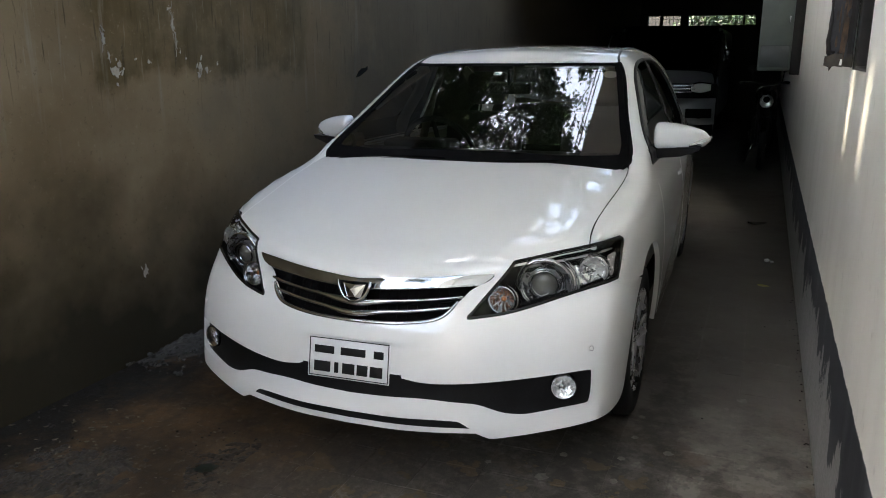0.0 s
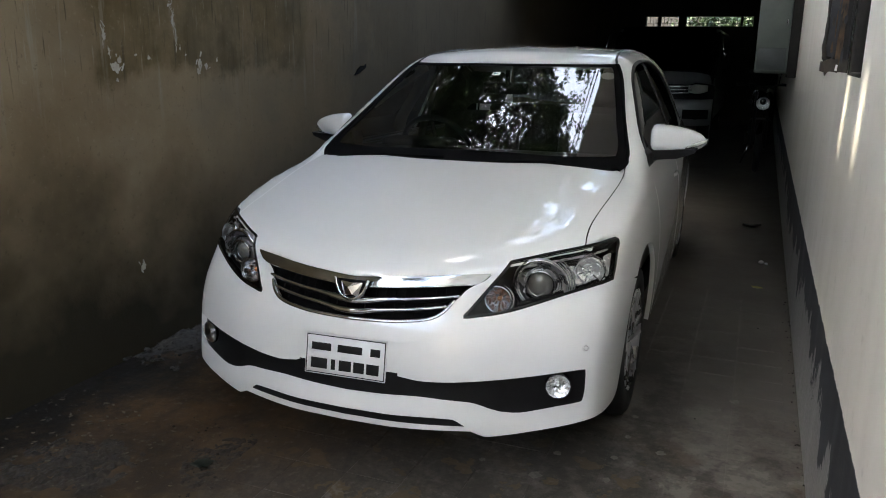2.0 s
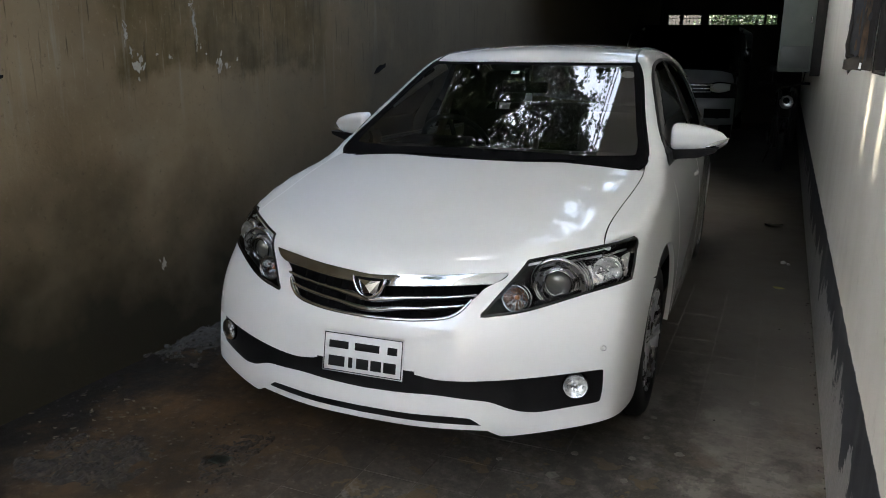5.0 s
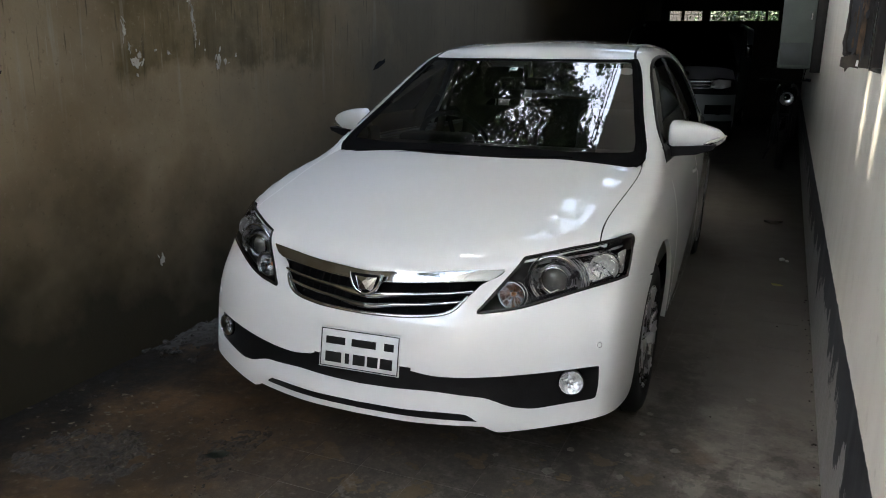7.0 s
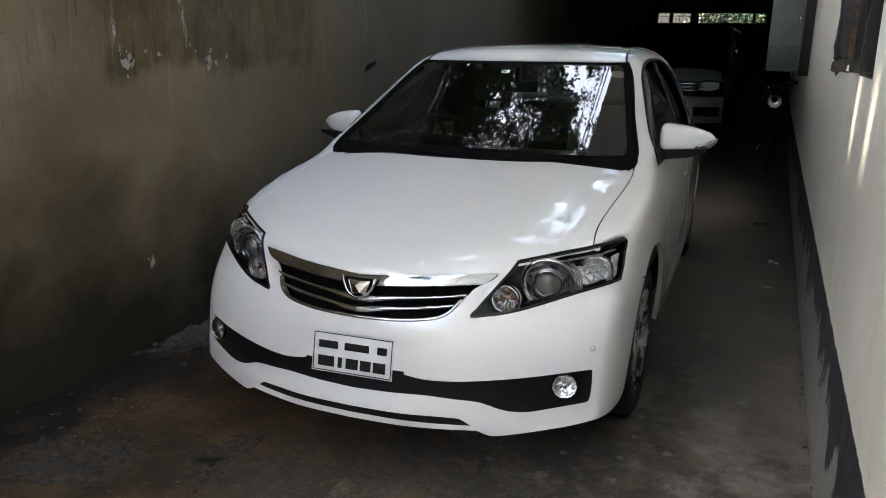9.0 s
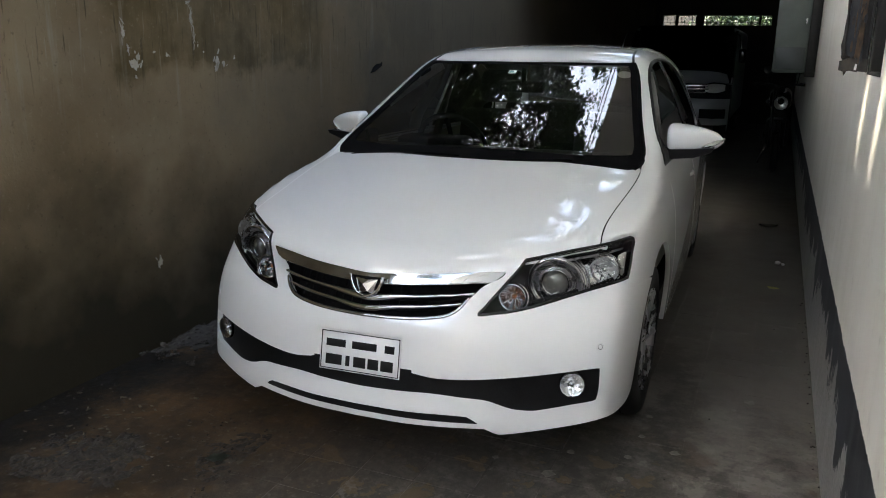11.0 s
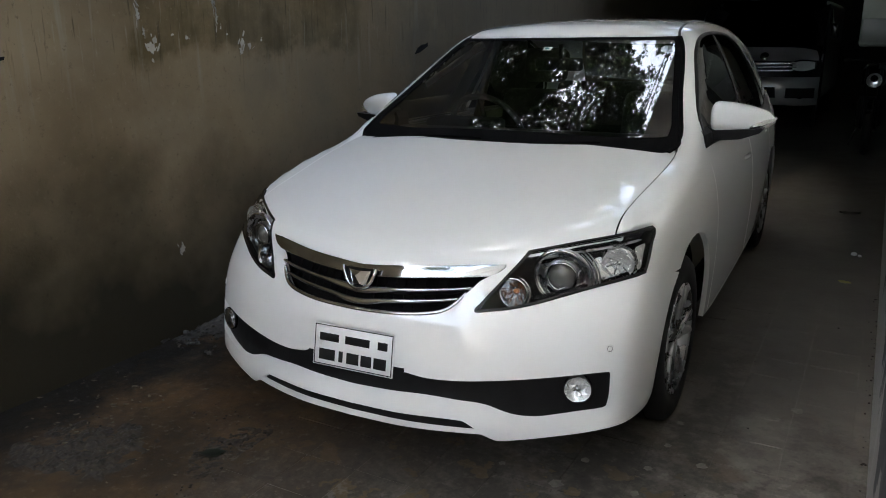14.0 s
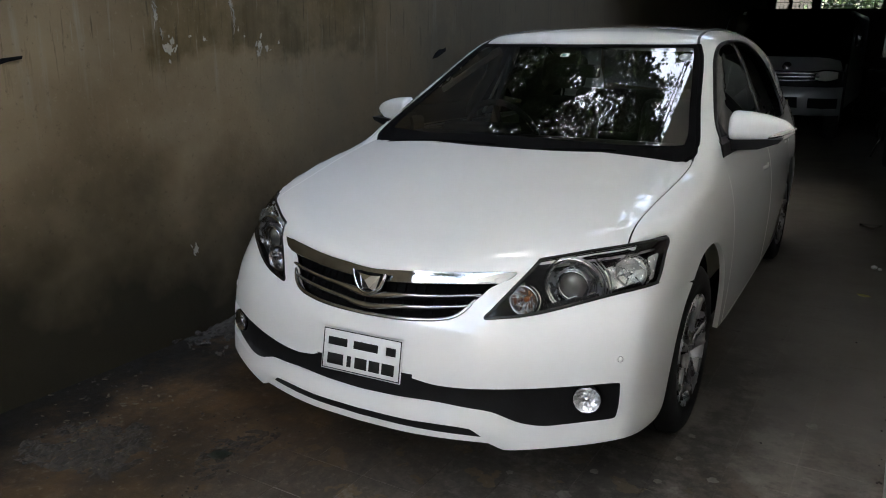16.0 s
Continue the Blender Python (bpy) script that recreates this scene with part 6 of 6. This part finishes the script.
def mound(name, y0, y1, x1, tall, mat, label, steps=(120, 44)):
    V, F = [], []
    for i in range(steps[0] + 1):
        for j in range(steps[1] + 1):
            u, v = i / steps[0], j / steps[1]
            x, y = LEFT_X + (x1 - LEFT_X) * v, y0 + (y1 - y0) * u
            h = tall * max(0, math.sin(math.pi * u)) ** 0.7 * max(0, 1 - v - 0.35 * abs(noise.noise((1.5, y * 4, 6))) - 0.2 * abs(noise.noise((4.5, y * 13, 6)))) ** 1.1
            h *= 0.6 + 0.8 * noise.noise((x * 5, y * 5, 1.3)) + 0.45 * noise.noise((x * 17, y * 17, 4)) + 0.5 * noise.noise((x * 48, y * 48, 2)) * (1 - v)
            V.append((x, y + 0.05 * noise.noise((x * 6, y * 3, 9)), h - 0.006))
    m = steps[1] + 1
    F = [[i * m + j, (i + 1) * m + j, (i + 1) * m + j + 1, i * m + j + 1] for i in range(steps[0]) for j in range(steps[1])]
    return tagged(mesh_ob(name, V, F, mat), label, "rubble", kind="stuff")


mound("rubble_heap", 0.52, 2.6, -1.12, 0.052, STONE, "low heap of pale broken mortar by the wall")
tagged(mesh_ob("rubble", *joined(*[pebble(rng.uniform(0.003, 0.010) * rng.uniform(0.5, 2.0), (rng.uniform(-1.43, -1.14), rng.uniform(0.52, 1.9), 0.003 + rng.uniform(0, 0.02))) for _ in range(380)]), STONE, None, False), "small broken stones", "rubble", kind="stuff")
tagged(mesh_ob("clods", *joined(*[pebble(rng.uniform(0.002, 0.010) * rng.uniform(0.3, 1), (rng.normal(cx, sx_), rng.normal(cy, 0.07), 0.003)) for cx, cy, sx_, n in ((-1.10, -0.22, 0.09, 40), (-0.62, 0.06, 0.09, 28), (-0.45, -0.12, 0.04, 16), (-0.41, -0.34, 0.06, 14)) for _ in range(n)]), SOIL, None, False), "crumbs of dark soil", "soil", kind="stuff")


def rough_patch(name, cx, cy, rx, ry, tall, mat, label, n=90):
    """Broken, crusted soil: ragged islands of relief that sink into the floor at their edges."""
    V, F = [], []
    for i in range(n + 1):
        for j in range(n + 1):
            u, v = 2 * i / n - 1, 2 * j / n - 1
            x, y = cx + rx * u, cy + ry * v
            body = 1 - (u * u + v * v) ** 0.8 + 0.9 * noise.noise((x * 6, y * 6, 2.2)) + 0.7 * noise.noise((x * 17, y * 17, 7.1))
            crust = 0.55 + 0.7 * noise.noise((x * 30, y * 30, 4.4)) + 0.5 * noise.noise((x * 75, y * 75, 1.1))
            V.append((x, y, tall * max(-0.3, min(body, 0.6)) * max(0.05, crust) - 0.003))
    F = [[i * (n + 1) + j, (i + 1) * (n + 1) + j, (i + 1) * (n + 1) + j + 1, i * (n + 1) + j + 1] for i in range(n) for j in range(n)]
    return tagged(mesh_ob(name, V, F, mat, None, False), label, "soil", kind="stuff")


CRUST = surface("crusted_soil", (0.008, 0.0066, 0.005), (0.055, 0.043, 0.030), 26, 0.95, 0.04, 0.6, fine=120)
rough_patch("soil_crust", -0.93, -0.28, 0.24, 0.21, 0.030, CRUST, "dark crusted soil broken into lumps")
rough_patch("soil_crust", -0.47, -0.06, 0.17, 0.20, 0.012, CRUST, "thin cracked crust of brown soil")


def sliver(x, y, long_, turn):
    """A dry scrap of leaf or bark, thin and bent."""
    pts = [(-0.5, 0), (-0.2, 0.20), (0.2, 0.16), (0.5, 0.02), (0.15, -0.18), (-0.25, -0.14)]
    c, d = math.cos(turn), math.sin(turn)
    v, f = slab([(x + long_ * (a * c - b * d), y + long_ * (a * d + b * c)) for a, b in pts], 0.002, 0.0045, 2)
    return [Vector((q[0], q[1], q[2] + 0.9 * abs(q[0] - x) * 0.25)) for q in v], f


LITTER = surface("dry_litter", (0.035, 0.030, 0.020), (0.14, 0.12, 0.08), 50, 0.9)
spots_l = [(rng.normal(-1.08, 0.13), rng.normal(-0.10, 0.20), rng.uniform(0.008, 0.030)) for _ in range(44)] + [(rng.normal(-0.72, 0.16), rng.normal(-0.10, 0.16), rng.uniform(0.006, 0.016)) for _ in range(24)]
tagged(mesh_ob("dry_litter", *joined(*[sliver(max(x, -1.42), y, r, rng.normal(0.4, 0.6)) for x, y, r in spots_l]), LITTER, None, False), "dry scraps of leaf and bark on the dirt", "litter", kind="stuff")
tagged(mesh_ob("wall_foot_dirt", *joined(*[pebble(rng.uniform(0.0015, 0.006), (1.487 - abs(rng.normal(0, 0.012)), rng.uniform(-1.0, 3.4), 0.002)) for _ in range(70)] + [pebble(rng.uniform(0.003, 0.007), (rng.uniform(0.8, 1.4), rng.uniform(-0.9, 2.5), 0.002)) for _ in range(14)]), SOIL, None, False), "dark dirt along the foot of the painted wall", "soil", kind="stuff")
tagged(mesh_ob("crumbs", *joined(*[pebble(rng.uniform(0.003, 0.008) * rng.uniform(0.4, 1), (rng.normal(cx, 0.08), rng.normal(cy, 0.12), 0.002)) for cx, cy, n in ((-1.36, 0.05, 26), (-1.25, 0.0, 14), (-0.95, -0.36, 12), (-0.5, 0.3, 4)) for _ in range(n)]), MORTAR, None, False), "pale mortar crumbs on the dirt", "rubble", kind="stuff")


def floor_scrap(x, y, r):
    """A thin ragged flake of old plaster lying on the floor."""
    pts = [(x + r * rng.uniform(0.45, 1.0) * math.cos(a), y + r * rng.uniform(0.45, 1.0) * math.sin(a)) for a in [2 * math.pi * k / 12 for k in range(12)]]
    return slab(pts, -0.001, 0.0034, 2)


spots_ = [(0.41, 0.32), (0.65, 0.47), (0.85, 0.52), (0.87, 0.7), (1.18, 1.09), (1.24, 1.2), (0.87, 0.89), (1.0, 0.62), (1.12, 0.48), (0.85, 0.35), (0.61, 0.29), (1.08, 0.4)]
tagged(mesh_ob("plaster_scraps", *joined(*[floor_scrap(x, y, rng.uniform(0.014, 0.034)) for x, y in spots_]), surface("floor_plaster", (0.095, 0.088, 0.074), (0.19, 0.178, 0.152), 40, 0.95), None, False), "thin pale plaster scraps trodden into the floor", "plaster", kind="stuff")


def leaf(name, at, size, turn, mat, label, curl=0.3):
    V, F = [], []
    for i in range(7):
        u = i / 6
        w = (0.85 - 0.22 * (i % 2)) * math.sin(math.pi * min(1, u * 0.96 + 0.02)) ** 0.8
        for j in (-1, -0.5, 0, 0.5, 1):
            V.append(pose(*at, 0, 0, turn) @ Vector((size * (u - 0.5), size * w * j * 0.5, size * (0.02 + curl * abs(j) ** 1.5 * 0.12 + curl * (u - 0.5) ** 2 * 0.5))))
    F = [[i * 5 + j, (i + 1) * 5 + j, (i + 1) * 5 + j + 1, i * 5 + j + 1] for i in range(6) for j in range(4)]
    return tagged(mesh_ob(name, V, F, mat), label, "leaf")


leaf("fallen_leaf", (-0.497, -0.105, 0.004), 0.085, 40, surface("dark_leaf", (0.003, 0.005, 0.003), (0.009, 0.014, 0.008), 60, 0.5), "dark green fallen leaf on the dirty floor", 0.12)
leaf("fallen_leaf", (1.25, 5.0, 0.004), 0.15, 10, surface("dry_leaf", (0.014, 0.012, 0.009), (0.03, 0.026, 0.02), 30, 0.7), "dry blackish leaf on the floor by the wall", 0.6)
leaf("fallen_leaf", (1.31, 3.05, 0.004), 0.075, -20, surface("yellow_leaf", (0.20, 0.19, 0.03), (0.30, 0.28, 0.06), 30, 0.6), "small yellow-green leaf on the floor")
scrap = mesh_ob("paper_scrap", *joined(pebble(0.022, (1.335, 3.72, 0.010)), pebble(0.014, (1.365, 3.70, 0.008))), PLATE, None, False)
tagged(scrap, "crumpled white paper scrap on the floor", "litter")


# ---- peeled plaster and marks on the cement wall ----
CHIP = surface("bare_pale_plaster", (0.20, 0.185, 0.155), (0.31, 0.29, 0.25), 20, 0.9, 0.05, 0.4)


def chip(name, y, z, w, h, mat, label):
    """A ragged thin flake lying on the cement wall."""
    solid = [(y + 0.32 * w * rng.uniform(0.5, 1) * math.cos(a), z + 0.30 * h * rng.uniform(0.5, 1) * math.sin(a)) for a in [2 * math.pi * k / 11 for k in range(11)]]
    pieces = [slab(solid, LEFT_X - 0.002, LEFT_X + 0.0025, 0)]
    for _ in range(max(3, int(130 * max(w, h)))):
        y1, z1 = y + rng.normal(0, 0.26) * w, z + rng.normal(0, 0.26) * h
        a0, long_, wide = rng.normal(math.pi / 2, 0.5), rng.uniform(0.18, 0.55) * h, rng.uniform(0.10, 0.30) * w
        pts = []
        for k in range(7):
            a = 2 * math.pi * k / 7
            u, q = 0.5 * long_ * rng.uniform(0.5, 1) * math.cos(a), 0.5 * wide * rng.uniform(0.3, 1) * math.sin(a)
            pts.append((y1 + u * math.cos(a0) - q * math.sin(a0), z1 + u * math.sin(a0) + q * math.cos(a0)))
        pieces.append(slab(pts, LEFT_X - 0.002, LEFT_X + rng.uniform(0.001, 0.004), 0))
    v, f = joined(*pieces)
    return tagged(mesh_ob(name, v, f, mat, None, False), label, "plaster flake", "flakes on the wall")


for y, z, w, h in ((0.635, 1.345, 0.070, 0.085), (0.655, 1.375, 0.045, 0.05), (0.575, 1.485, 0.018, 0.10), (0.60, 1.41, 0.010, 0.06), (1.20, 1.36, 0.055, 0.075), (1.25, 1.345, 0.045, 0.05), (1.19, 1.315, 0.04, 0.04), (0.84, 1.385, 0.035, 0.03), (0.76, 1.40, 0.02, 0.02),
                   (1.02, 1.56, 0.014, 0.14), (1.035, 1.48, 0.008, 0.10), (1.00, 1.63, 0.05, 0.02), (1.34, 1.37, 0.02, 0.03), (1.06, 1.43, 0.012, 0.03), (1.10, 1.40, 0.014, 0.02), (0.70, 0.42, 0.05, 0.07)):
    chip("plaster_flake", y, z, w, h, CHIP if z > 1 else DIM_CEMENT, "pale flake of bare plaster on the cement wall")
v, f = slab([(2.86, 1.262), (2.90, 1.30), (2.95, 1.322), (3.01, 1.325), (3.03, 1.335), (3.03, 1.310), (2.98, 1.292), (2.92, 1.270)], LEFT_X - 0.002, LEFT_X + 0.006, 0)
tagged(mesh_ob("dead_leaf", v, f, DARK, None, False), "dark withered leaf stuck to the wall", "leaf")
v, f = slab([(-0.165, 1.300), (-0.12, 1.318), (-0.08, 1.322), (-0.045, 1.326), (-0.05, 1.314), (-0.10, 1.306), (-0.15, 1.292)], LEFT_X - 0.002, LEFT_X + 0.006, 0)
tagged(mesh_ob("dead_leaf", v, f, DARK, None, False), "dark withered leaf stuck to the wall", "leaf")

# ---- cement tiles in the driveway ----
pave = bpy.data.objects["ground"]
bed = mesh_ob("grout", *block((-0.40, -1.18, -0.01), (1.438, 0.15, 0.0012)), surface("pale_grout", (0.09, 0.083, 0.072), (0.21, 0.195, 0.17), 3.5, 0.9), None, False)
bed.parent = pave
bm = bmesh.new()
bmesh.ops.create_cube(bm, size=1)
for q in bm.verts:
    q.co = Vector((q.co.x * 0.2036, q.co.y * 0.2036, q.co.z * 0.02))
top = [e for e in bm.edges if all(q.co.z > 0 for q in e.verts)]
bmesh.ops.bevel(bm, geom=top, offset=0.0009, segments=1, affect="EDGES")
tile_mesh = bpy.data.meshes.new("tile")
bm.to_mesh(tile_mesh)
bm.free()
tile_mesh.materials.append(TILE)
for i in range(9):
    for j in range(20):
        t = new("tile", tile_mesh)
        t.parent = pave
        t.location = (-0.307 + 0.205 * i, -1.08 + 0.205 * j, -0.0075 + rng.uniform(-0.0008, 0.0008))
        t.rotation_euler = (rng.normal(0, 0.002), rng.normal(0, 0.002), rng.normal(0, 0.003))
